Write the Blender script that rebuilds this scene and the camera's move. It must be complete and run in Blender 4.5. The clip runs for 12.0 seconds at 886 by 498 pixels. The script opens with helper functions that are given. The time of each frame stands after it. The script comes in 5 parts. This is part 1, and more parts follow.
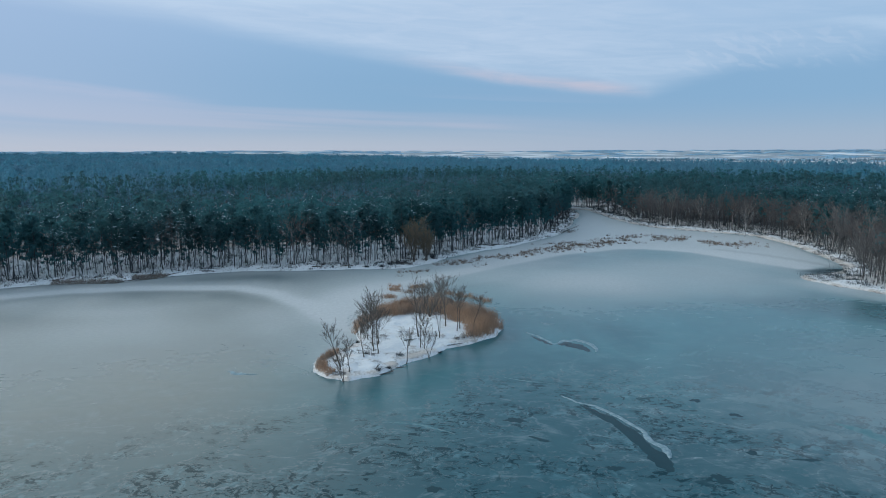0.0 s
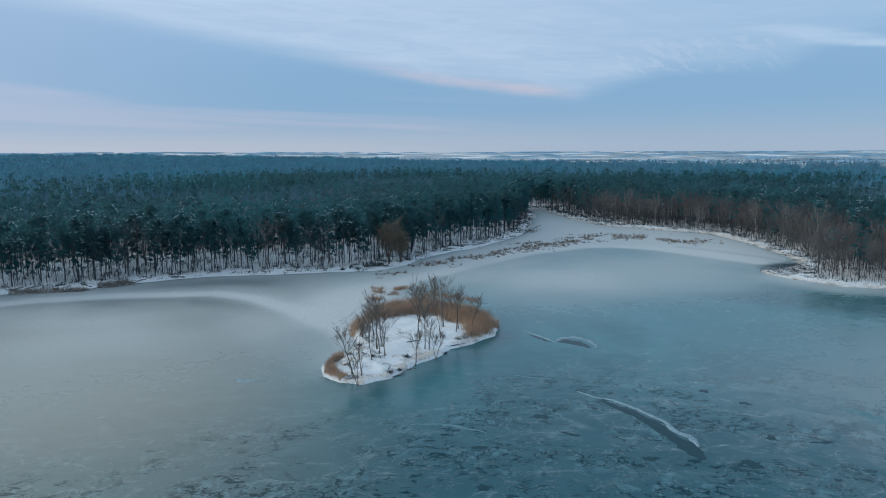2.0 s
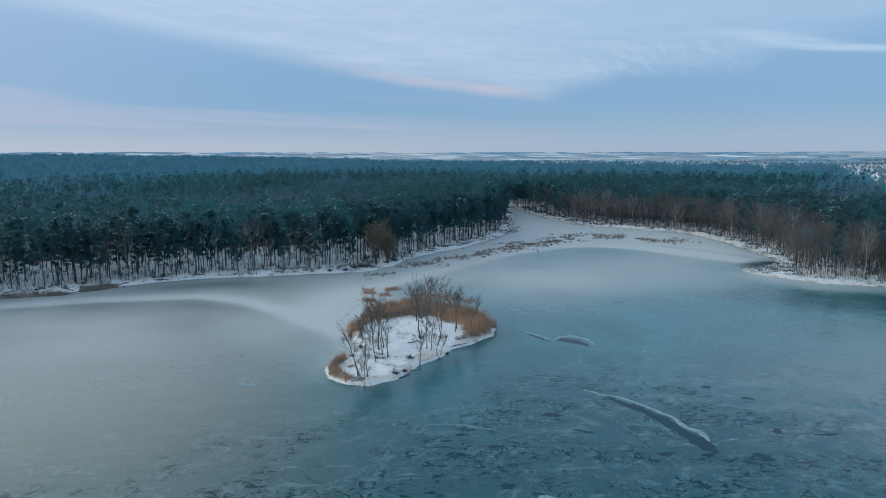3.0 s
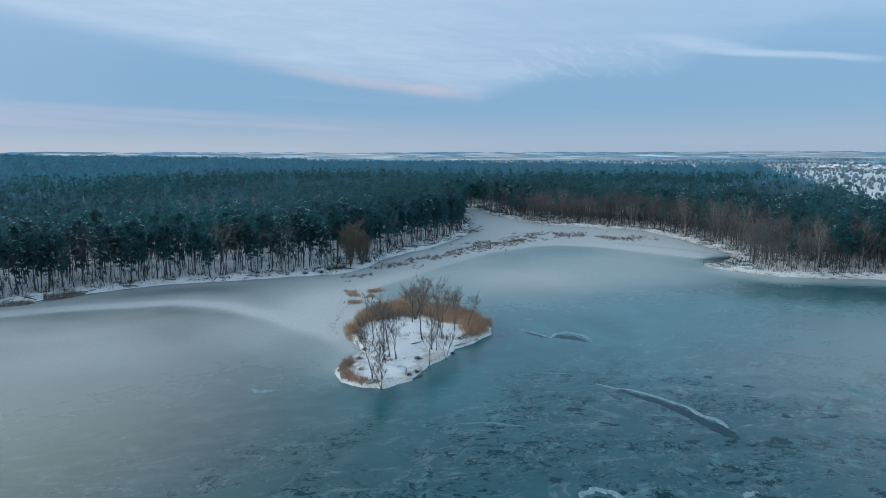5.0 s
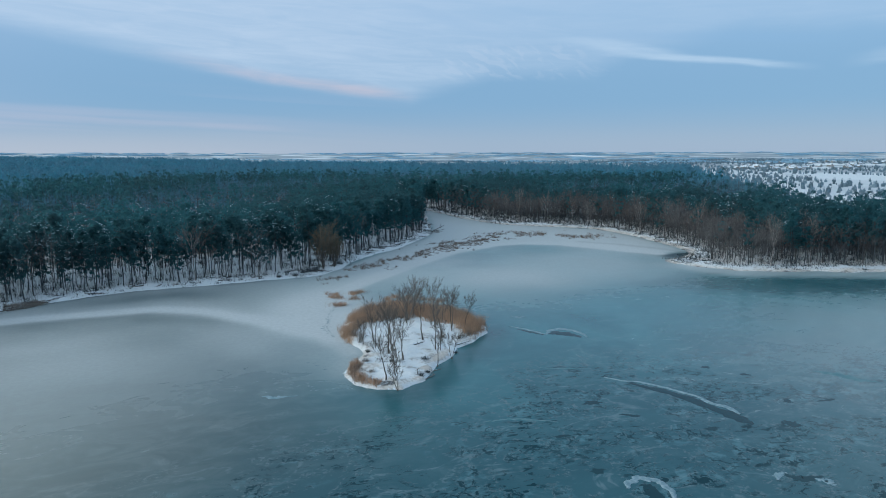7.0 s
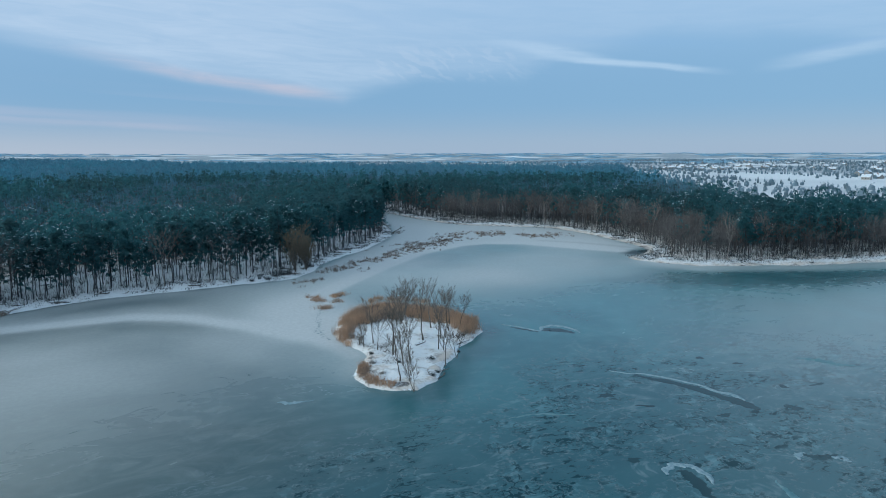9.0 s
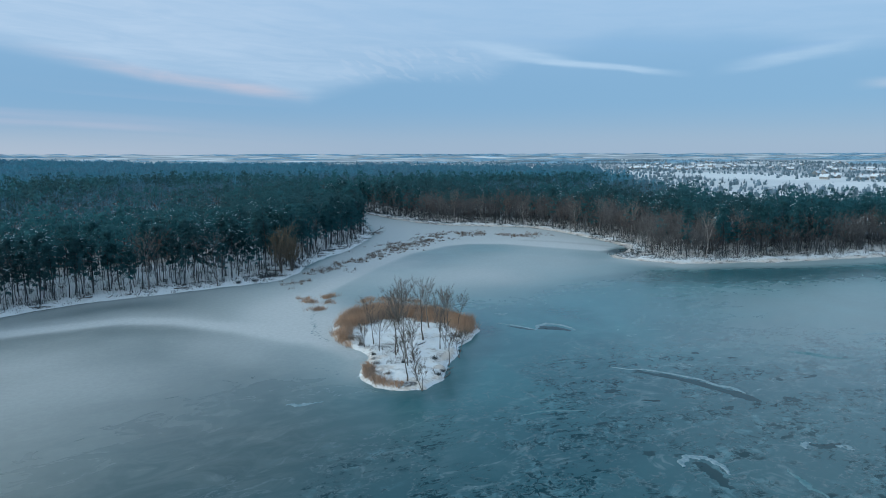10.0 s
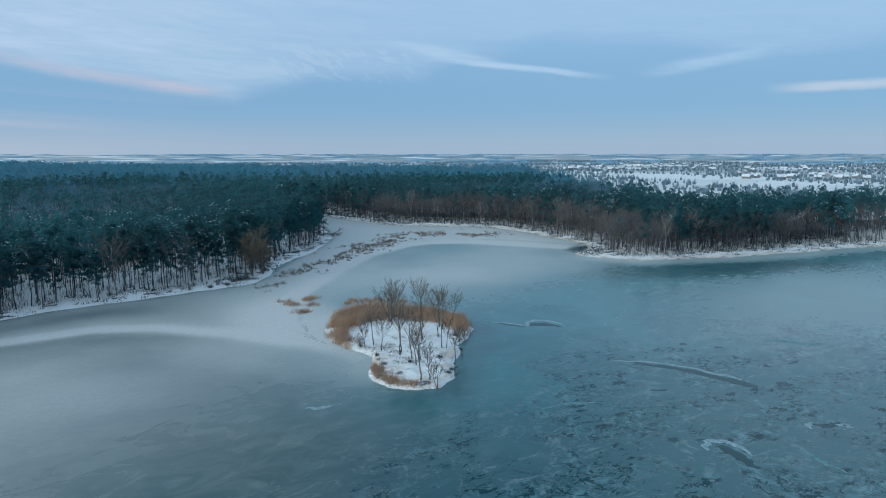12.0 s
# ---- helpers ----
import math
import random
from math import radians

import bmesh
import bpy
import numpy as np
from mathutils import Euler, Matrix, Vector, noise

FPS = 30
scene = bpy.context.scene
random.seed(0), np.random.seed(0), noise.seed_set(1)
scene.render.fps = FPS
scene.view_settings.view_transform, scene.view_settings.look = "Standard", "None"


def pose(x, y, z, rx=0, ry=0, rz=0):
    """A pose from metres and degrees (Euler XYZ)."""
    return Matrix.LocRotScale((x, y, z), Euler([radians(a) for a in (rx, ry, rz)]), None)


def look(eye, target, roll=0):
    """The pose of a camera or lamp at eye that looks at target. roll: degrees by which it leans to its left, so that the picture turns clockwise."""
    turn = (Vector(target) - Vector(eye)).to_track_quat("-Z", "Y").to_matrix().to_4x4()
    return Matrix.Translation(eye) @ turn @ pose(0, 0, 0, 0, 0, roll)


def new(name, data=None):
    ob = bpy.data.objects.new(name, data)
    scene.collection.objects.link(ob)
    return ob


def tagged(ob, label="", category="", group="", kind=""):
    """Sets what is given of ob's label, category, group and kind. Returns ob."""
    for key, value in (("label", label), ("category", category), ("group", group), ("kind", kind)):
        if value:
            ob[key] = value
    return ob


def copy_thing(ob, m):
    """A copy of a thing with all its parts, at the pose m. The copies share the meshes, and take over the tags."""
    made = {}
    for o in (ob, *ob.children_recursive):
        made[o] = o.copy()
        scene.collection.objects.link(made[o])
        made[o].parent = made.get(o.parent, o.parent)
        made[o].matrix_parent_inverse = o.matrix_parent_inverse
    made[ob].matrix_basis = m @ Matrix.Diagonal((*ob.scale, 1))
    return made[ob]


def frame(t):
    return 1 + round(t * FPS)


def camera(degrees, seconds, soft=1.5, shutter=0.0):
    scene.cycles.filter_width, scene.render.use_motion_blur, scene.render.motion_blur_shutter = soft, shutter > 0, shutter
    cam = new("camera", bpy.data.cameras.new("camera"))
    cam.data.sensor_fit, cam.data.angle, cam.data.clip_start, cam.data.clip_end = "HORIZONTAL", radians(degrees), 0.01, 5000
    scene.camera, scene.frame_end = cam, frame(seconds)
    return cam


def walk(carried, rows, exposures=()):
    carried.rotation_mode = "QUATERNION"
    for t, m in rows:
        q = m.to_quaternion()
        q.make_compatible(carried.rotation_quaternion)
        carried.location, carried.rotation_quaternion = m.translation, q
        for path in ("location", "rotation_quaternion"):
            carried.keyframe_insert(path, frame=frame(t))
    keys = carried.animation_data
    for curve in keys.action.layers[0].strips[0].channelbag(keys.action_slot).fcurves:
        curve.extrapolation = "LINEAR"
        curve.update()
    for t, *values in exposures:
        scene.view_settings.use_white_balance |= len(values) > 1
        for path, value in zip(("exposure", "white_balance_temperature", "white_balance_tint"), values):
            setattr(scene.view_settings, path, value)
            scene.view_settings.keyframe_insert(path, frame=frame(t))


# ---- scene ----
cam = camera(70.0, 12.0, soft=0.95)
PATH = [
    (0, (1.322, -0.109, 38.367), (1.355, 1.867, 38.06), -0.3),
    (0.5, (-1.781, -0.109, 38.381), (-1.7, 1.866, 38.075), -0.2),
    (1, (-4.919, -0.071, 38.414), (-4.789, 1.901, 38.109), -0.2),
    (1.5, (-8.073, 0.031, 38.44), (-7.894, 1.999, 38.135), -0.3),
    (2, (-11.196, 0.173, 38.469), (-10.969, 2.137, 38.165), -0.3),
    (2.5, (-14.32, 0.413, 38.508), (-14.044, 2.371, 38.204), -0.3),
    (3, (-17.479, 0.768, 38.573), (-17.154, 2.718, 38.27), -0.2),
    (5, (-30.28, 2.776, 38.892), (-29.76, 4.683, 38.588), -0.2),
    (5.5, (-33.437, 3.502, 38.934), (-32.868, 5.395, 38.63), -0.3),
    (6, (-36.614, 4.335, 38.96), (-35.996, 6.212, 38.656), -0.2),
    (6.5, (-39.801, 5.24, 38.969), (-39.134, 7.101, 38.666), -0.3),
    (7, (-42.935, 6.196, 38.989), (-42.22, 8.039, 38.686), -0.2),
    (9, (-55.236, 10.882, 39.033), (-54.332, 12.64, 38.732), -0.2),
    (9.5, (-58.305, 12.208, 39.009), (-57.355, 13.942, 38.708), -0.2),
    (10, (-61.306, 13.619, 39.007), (-60.31, 15.328, 38.707), -0.2),
    (10.5, (-64.28, 15.134, 39.003), (-63.239, 16.815, 38.702), -0.2),
    (11, (-67.242, 16.636, 39.017), (-66.157, 18.288, 38.717), -0.1),
    (11.5, (-70.141, 18.193, 39.036), (-69.012, 19.816, 38.737), -0.1),
    (12, (-73.052, 19.927, 39.05), (-71.88, 21.52, 38.751), -0.1),
]
walk(cam, [(t, look(eye, target, roll)) for t, eye, target, roll in PATH],
     exposures=[(0, 0.08, 5320, -9), (12, 0.08, 5100, -13)])

# ---- light: a dusk sky with streaks of thin cloud, and a low, soft, warm sun ----
SUN_AZ, SUN_EL = -84.0, 15.0            # degrees from north over east, degrees up


class Nodes:
    """Short hand for node trees."""

    def __init__(self, tree):
        self.t = tree
        tree.nodes.clear()

    def put(self, kind):
        return self.t.nodes.new(kind)

    def attribute(self, key):
        n = self.put("ShaderNodeAttribute")
        n.attribute_name = key
        return n.outputs["Fac"]

    def wire(self, a, b):
        if isinstance(a, bpy.types.NodeSocket):
            self.t.links.new(a, b)
        else:
            b.default_value = a

    def m(self, op, a, b=0.0, c=0.0):
        n = self.put("ShaderNodeMath")
        n.operation = op
        for v, s in zip((a, b, c), n.inputs):
            self.wire(v, s)
        return n.outputs[0]

    def step(self, x, a, b, lo=0.0, hi=1.0):
        n = self.put("ShaderNodeMapRange")
        n.interpolation_type = "SMOOTHSTEP"
        for v, k in ((x, 0), (a, 1), (b, 2), (lo, 3), (hi, 4)):
            self.wire(v, n.inputs[k])
        return n.outputs[0]

    def mix(self, f, a, b):
        n = self.put("ShaderNodeMix")
        n.data_type = "RGBA"
        self.wire(f, n.inputs[0])
        self.wire((*a, 1) if isinstance(a, tuple) else a, n.inputs[6])
        self.wire((*b, 1) if isinstance(b, tuple) else b, n.inputs[7])
        return n.outputs[2]

    def xyz(self, x, y, z):
        n = self.put("ShaderNodeCombineXYZ")
        for v, s in zip((x, y, z), n.inputs):
            self.wire(v, s)
        return n.outputs[0]

    def noise(self, vec, scale, detail=4.0, rough=0.55, distort=0.0):
        n = self.put("ShaderNodeTexNoise")
        self.wire(vec, n.inputs["Vector"])
        for k, v in (("Scale", scale), ("Detail", detail), ("Roughness", rough), ("Distortion", distort)):
            n.inputs[k].default_value = v
        return n.outputs["Fac"]

    def scaled(self, vec, x, y, z, turn=0.0):
        n = self.put("ShaderNodeMapping")
        self.wire(vec, n.inputs[0])
        n.inputs["Rotation"].default_value = (0, 0, radians(turn))
        n.inputs["Scale"].default_value = (x, y, z)
        return n.outputs[0]

    def bump(self, height, strength, dist):
        n = self.put("ShaderNodeBump")
        n.inputs["Strength"].default_value, n.inputs["Distance"].default_value = strength, dist
        self.wire(height, n.inputs["Height"])
        return n.outputs[0]


world = bpy.data.worlds.new("dusk_sky")
scene.world = world
world.use_nodes = True
w = Nodes(world.node_tree)
way = w.put("ShaderNodeTexCoord").outputs["Generated"]
sep = w.put("ShaderNodeSeparateXYZ")
w.wire(way, sep.inputs[0])
DEG = 180 / math.pi
az = w.m("MULTIPLY", w.m("ARCTAN2", sep.outputs[0], sep.outputs[1]), DEG)
el = w.m("MULTIPLY", w.m("ARCSINE", sep.outputs[2]), DEG)
flat = w.xyz(w.m("MULTIPLY", az, 0.05), w.m("MULTIPLY", el, 0.22), 0.0)
wisp = w.noise(flat, 1.6, 6, 0.6, 0.4)
fine = w.noise(w.xyz(w.m("MULTIPLY", az, 0.11), w.m("MULTIPLY", w.m("ADD", el, w.m("MULTIPLY", az, 0.05)), 0.9), 3.0), 1.5, 6, 0.62, 0.6)
wob = w.m("MULTIPLY", w.m("SUBTRACT", wisp, 0.5), 2.2)
sky = w.put("ShaderNodeTexSky")
sky.sky_type, sky.sun_disc = "NISHITA", False
sky.sun_elevation, sky.sun_rotation = radians(SUN_EL), radians(SUN_AZ)
clear = w.put("ShaderNodeMix")
clear.data_type, clear.blend_type = "RGBA", "MULTIPLY"
clear.inputs[0].default_value = 1.0
w.wire(sky.outputs[0], clear.inputs[6])
clear.inputs[7].default_value = (0.10, 0.10, 0.10, 1)
# haze from the horizon upwards, then the blue veil
veil = w.mix(w.step(el, 0.0, 4.5), (0.42, 0.425, 0.525), (0.30, 0.38, 0.54))
veil = w.mix(w.m("MULTIPLY", w.step(el, 5.0, 14.0), 0.75), veil, (0.44, 0.50, 0.66))
veil = w.mix(w.m("MULTIPLY", w.step(az, -2.0, -38.0), 0.5), veil, (0.48, 0.45, 0.60))
# the great bright bank: its soft lower edge falls from west to east, then breaks up (bearing, height)
BANK_EDGE = [(-34, 10.9), (-21.5, 10.0), (-13.6, 9.0), (-3, 7.4), (6.8, 5.7), (14, 4.9), (18.5, 4.3), (25.5, 6.3), (34.5, 6.1), (37, 7.5), (46, 9.2), (54, 8.8), (62, 7.0), (80, 8.5)]
edge = 10.9
for (a0, e0), (a1, e1) in zip(BANK_EDGE, BANK_EDGE[1:]):
    ramp = w.put("ShaderNodeMapRange")
    for v_, k_ in ((az, 0), (a0, 1), (a1, 2), (0.0, 3), (e1 - e0, 4)):
        w.wire(v_, ramp.inputs[k_])
    edge = w.m("ADD", edge, ramp.outputs[0])
edge = w.m("ADD", edge, w.m("MULTIPLY", wob, w.step(az, 14.0, 26.0, 0.35, 0.8)))
over = w.m("SUBTRACT", el, edge)
bank = w.m("MULTIPLY", w.step(over, -0.5, 1.7), w.step(fine, 0.25, 0.75, 0.6, 1.0))
bank = w.m("MULTIPLY", bank, w.step(az, 2.0, 40.0, 1.0, 0.40))
col = w.mix(bank, veil, (0.60, 0.58, 0.69))
# pink light along that edge and in thin streaks over the horizon
pink = w.m("MULTIPLY", w.step(w.m("ABSOLUTE", w.m("SUBTRACT", over, 0.55)), 0.75, 0.0), w.m("MULTIPLY", w.step(az, -6.0, 11.0), w.step(az, 20.0, 14.0)))
col = w.mix(w.m("MULTIPLY", w.m("MULTIPLY", pink, w.step(fine, 0.25, 0.65, 0.35, 1.0)), 0.48), col, (0.80, 0.52, 0.53))
streak = w.noise(w.xyz(w.m("MULTIPLY", az, 0.03), w.m("MULTIPLY_ADD", az, 0.05, el), 7.0), 0.6, 3, 0.5, 0.3)
streak = w.m("MULTIPLY", w.step(streak, 0.44, 0.66), w.m("MULTIPLY", w.step(el, 7.0, 3.0), w.step(az, 26.0, -18.0)))
col = w.mix(w.m("MULTIPLY", streak, 0.33), col, (0.66, 0.51, 0.59))
col = w.mix(w.m("MULTIPLY", w.step(el, 2.6, 0.0), w.step(az, 30.0, -15.0, 0.12, 0.62)), col, (0.63, 0.53, 0.57))


def wisp_line(a0, e0, a1, e1, thick, ends):
    """A thin cloud along a line from one bearing and height to another."""
    mid_ = w.m("MULTIPLY_ADD", az, (e1 - e0) / (a1 - a0), e0 - a0 * (e1 - e0) / (a1 - a0))
    off = w.m("ABSOLUTE", w.m("SUBTRACT", w.m("SUBTRACT", el, mid_), w.m("MULTIPLY", wob, 0.4)))
    body = w.m("MULTIPLY", w.step(off, thick, thick * 0.15), w.m("MULTIPLY", w.step(az, a0 - ends, a0 + ends), w.step(az, a1 + 1.0, a1 - ends)))
    return w.m("MULTIPLY", body, w.step(fine, 0.2, 0.7, 0.55, 1.0))


for line, tint, much in (((33.0, 9.3, 42.0, 7.5, 0.75, 4.0), (0.64, 0.62, 0.72), 0.6), ((37.0, 8.0, 51.0, 6.45, 0.42, 5.0), (0.64, 0.62, 0.72), 0.7),
                         ((36.0, 9.7, 54.0, 8.2, 0.55, 7.0), (0.34, 0.42, 0.60), 0.35), ((55.0, 6.9, 63.0, 7.9, 0.75, 3.0), (0.62, 0.60, 0.70), 0.6),
                         ((56.0, 7.5, 62.0, 8.1, 0.35, 2.0), (0.33, 0.40, 0.58), 0.6), ((64.5, 5.0, 84.0, 4.9, 0.6, 2.5), (0.70, 0.58, 0.63), 0.8),
                         ((5.5, 7.3, 11.5, 7.0, 0.3, 3.0), (0.44, 0.48, 0.62), 0.5), ((18.0, 12.2, 26.0, 10.0, 0.8, 4.0), (0.42, 0.47, 0.63), 0.35),
                         ((-36.0, 5.5, -18.0, 3.9, 0.7, 7.0), (0.62, 0.50, 0.60), 0.4), ((-14.0, 2.8, 10.0, 2.0, 0.45, 8.0), (0.64, 0.50, 0.58), 0.35)):
    col = w.mix(w.m("MULTIPLY", wisp_line(*line), much), col, tint)
# ripples high in the east of the bank
ripple = w.noise(w.xyz(w.m("MULTIPLY_ADD", el, 0.35, w.m("MULTIPLY", az, 0.55)), w.m("MULTIPLY_ADD", az, 0.25, el), 2.0), 1.3, 3, 0.5, 0.8)
ripple = w.m("MULTIPLY", w.step(ripple, 0.48, 0.62), w.m("MULTIPLY", w.m("MULTIPLY", w.step(az, 16.0, 24.0), w.step(az, 38.0, 30.0)), w.m("MULTIPLY", w.step(el, 5.9, 6.8), w.step(el, 9.6, 8.4))))
col = w.mix(w.m("MULTIPLY", ripple, 0.2), col, (0.70, 0.62, 0.70))
# thin overcast overhead, brightest in the west where the low light comes through
col = w.mix(w.step(el, 14.0, 40.0), col, (0.51, 0.55, 0.665))
glow = w.m("MULTIPLY", w.m("MULTIPLY", w.step(el, 11.0, 19.0), w.step(el, 56.0, 28.0)), w.m("MULTIPLY", w.step(az, 8.0, -26.0), w.step(az, -170.0, -120.0)))
far_east = w.m("MULTIPLY", w.m("MULTIPLY", w.step(el, 13.0, 22.0), w.step(el, 60.0, 35.0)), w.m("MULTIPLY", w.step(az, 42.0, 62.0), w.step(az, 120.0, 95.0)))
col = w.mix(far_east, col, (0.85, 0.88, 1.0))
col = w.mix(glow, col, (1.85, 1.58, 1.44))
allsky = w.mix(0.9, clear.outputs[2], col)
back = w.put("ShaderNodeBackground")
w.wire(allsky, back.inputs[0])
back.inputs[1].default_value = 1.0
w.wire(back.outputs[0], w.put("ShaderNodeOutputWorld").inputs[0])

sun = new("sun", bpy.data.lights.new("sun", "SUN"))
sun.data.energy, sun.data.angle, sun.data.color = 1.4, radians(14), (1.0, 0.80, 0.66)
a, e = radians(SUN_AZ), radians(SUN_EL)
sun.matrix_world = look(Vector((math.sin(a) * math.cos(e), math.cos(a) * math.cos(e), math.sin(e))) * 300, (0, 0, 0))

# ---- materials ----


def matter(name, dark, light, scale=1.0, rough=0.8, bump=0.0, island=0.0, big=0.0, big_scale=0.02, third=None, spec=0.3, per_object=0.0, thin=0.0):
    """A surface between two colours by grain, by pieces (island), by objects and by stands some tens of metres wide (big)."""
    mt = bpy.data.materials.new(name)
    mt.use_nodes = True
    n = Nodes(mt.node_tree)
    geo = n.put("ShaderNodeNewGeometry")
    grain = n.noise(geo.outputs["Position"], scale, 5, 0.6)
    f = n.step(grain, 0.3, 0.7)
    if island:
        f = n.m("ADD", n.m("MULTIPLY", f, 1 - island), n.m("MULTIPLY", geo.outputs["Random Per Island"], island))
    c = n.mix(f, dark, light)
    if third:
        c = n.mix(n.step(n.noise(geo.outputs["Position"], big_scale, 4, 0.6), 0.5 - 0.2 * big, 0.5 + 0.2 * big, 0.0, big), c, third)
    if per_object:
        info = n.m("FRACT", n.m("ADD", n.put("ShaderNodeObjectInfo").outputs["Random"], n.attribute("tone")))
        hsv = n.put("ShaderNodeHueSaturation")
        n.wire(c, hsv.inputs["Color"])
        n.wire(n.m("MULTIPLY_ADD", info, per_object, 1 - per_object / 2), hsv.inputs["Value"])
        c = hsv.outputs[0]
    b = n.put("ShaderNodeBsdfPrincipled")
    n.wire(c, b.inputs["Base Color"])
    b.inputs["Roughness"].default_value = rough
    b.inputs["Specular IOR Level"].default_value = spec
    if bump:
        n.wire(n.bump(grain, 0.6, bump), b.inputs["Normal"])
    out = b.outputs[0]
    if thin:            # sprays of needles and twigs let part of the light through
        tl, mx = n.put("ShaderNodeBsdfTranslucent"), n.put("ShaderNodeMixShader")
        n.wire(c, tl.inputs[0])
        mx.inputs[0].default_value = thin
        n.wire(out, mx.inputs[1])
        n.wire(tl.outputs[0], mx.inputs[2])
        out = mx.outputs[0]
    n.wire(out, n.put("ShaderNodeOutputMaterial").inputs[0])
    return mt


M_NEEDLE = matter("pine_needles", (0.054, 0.140, 0.160), (0.080, 0.188, 0.208), 0.9, 0.75, 0, 0.2, 0.6, 0.018, (0.066, 0.112, 0.124), 0.2, 0.3, 0.72)
M_FROST = matter("snowy_needles", (0.38, 0.49, 0.54), (0.60, 0.71, 0.76), 0.8, 0.8, 0, 0.5)
M_PBARK = matter("pine_bark", (0.042, 0.053, 0.064), (0.092, 0.102, 0.114), 2.5, 0.9, 0.02, 0, 0, 0.1, None, 0.2, 0.6)
M_BARK = matter("grey_bark", (0.060, 0.056, 0.053), (0.17, 0.155, 0.14), 3.0, 0.9, 0.02, 0, 0, 0.1, None, 0.2, 0.5)
M_TWIG = matter("bare_twigs", (0.080, 0.081, 0.085), (0.170, 0.162, 0.160), 0.6, 0.85, 0, 0.5, 0, 0.1, None, 0.2, 0.6)
M_ISTWIG = matter("fine_grey_twigs", (0.105, 0.095, 0.086), (0.25, 0.225, 0.20), 0.6, 0.85, 0, 0.5, 0, 0.1, None, 0.2, 0.4)
M_RUST = matter("red_brown_twigs", (0.085, 0.066, 0.060), (0.175, 0.132, 0.115), 0.6, 0.85, 0, 0.5, 0, 0.1, None, 0.2, 0.6)
M_SHOREBARK = matter("dark_wet_bark", (0.044, 0.046, 0.050), (0.10, 0.098, 0.10), 3.0, 0.9, 0.02, 0, 0, 0.1, None, 0.2, 0.5)
M_BIRCH = matter("birch_bark", (0.13, 0.12, 0.115), (0.42, 0.39, 0.38), 1.8, 0.8, 0.01)
M_PALETWIG = matter("pale_birch_twigs", (0.12, 0.105, 0.10), (0.24, 0.215, 0.20), 0.6, 0.85, 0, 0.5)
M_WILLOW = matter("willow_twigs", (0.115, 0.100, 0.075), (0.25, 0.205, 0.145), 0.6, 0.85, 0, 0.5)
M_REED = matter("dry_reed", (0.23, 0.15, 0.105), (0.66, 0.46, 0.31), 0.45, 0.85, 0, 0.75, 0.7, 0.22, (0.26, 0.21, 0.175))
M_SEDGE = matter("pale_dead_sedge", (0.13, 0.115, 0.10), (0.30, 0.26, 0.225), 0.3, 0.85, 0, 0.6)
M_MARSH = matter("brown_marsh_reed", (0.10, 0.08, 0.068), (0.27, 0.215, 0.175), 0.3, 0.85, 0, 0.6)
M_BRUSH = matter("dark_brush", (0.028, 0.038, 0.046), (0.078, 0.092, 0.102), 0.8, 0.9, 0, 0.5)
# leafless twigs behind the shore, blued in the colour to stand for haze
M_MIDBARE = matter("haze_tinted_bare_wood", (0.082, 0.165, 0.222), (0.122, 0.218, 0.280), 0.1, 0.9, 0, 0.4, 0, 0.1, None, 0.1, 0.4, 0.3)
# far and horizon woods carry the blue of distance haze in their base colours
M_FARWOOD = matter("haze_tinted_far_wood", (0.086, 0.220, 0.300), (0.118, 0.275, 0.36), 0.05, 0.9, 0, 0.25, 0.9, 0.006, (0.125, 0.225, 0.305), 0.1, 0.25, 0.45)
M_HORIZON = matter("haze_tinted_horizon_wood", (0.34, 0.51, 0.65), (0.41, 0.57, 0.70), 0.01, 0.95, 0, 0.15, 0, 0.1, None, 0.05, 0.15, 0.45)
# garden trees made pale and bluish: the haze over the village is in this colour
M_BELT = matter("haze_tinted_garden_trees", (0.155, 0.225, 0.28), (0.25, 0.32, 0.375), 0.1, 0.9, 0, 0.15, 0, 0.1, None, 0.1, 0.5, 0.45)
M_WALL = matter("house_plaster", (0.22, 0.23, 0.24), (0.36, 0.35, 0.33), 1.2, 0.9, 0, 0, 0, 0.1, None, 0.2, 0.6)
M_ROOFSNOW = matter("snow_on_roof", (0.52, 0.58, 0.66), (0.72, 0.76, 0.80), 0.7, 0.8)
M_TILE = matter("brick_red_chimney", (0.20, 0.09, 0.07), (0.32, 0.15, 0.11), 4.0, 0.9)
M_GLASSDARK = matter("dark_window_glass", (0.02, 0.025, 0.03), (0.04, 0.05, 0.06), 1.0, 0.1, 0, 0, 0, 0.1, None, 0.5)
M_CRUST = matter("white_ice_crust", (0.12, 0.20, 0.235), (0.29, 0.36, 0.40), 1.6, 0.6, 0.05)

M_FILM = matter("frost_film", (0.065, 0.155, 0.180), (0.15, 0.235, 0.255), 0.9, 0.55, 0.03)


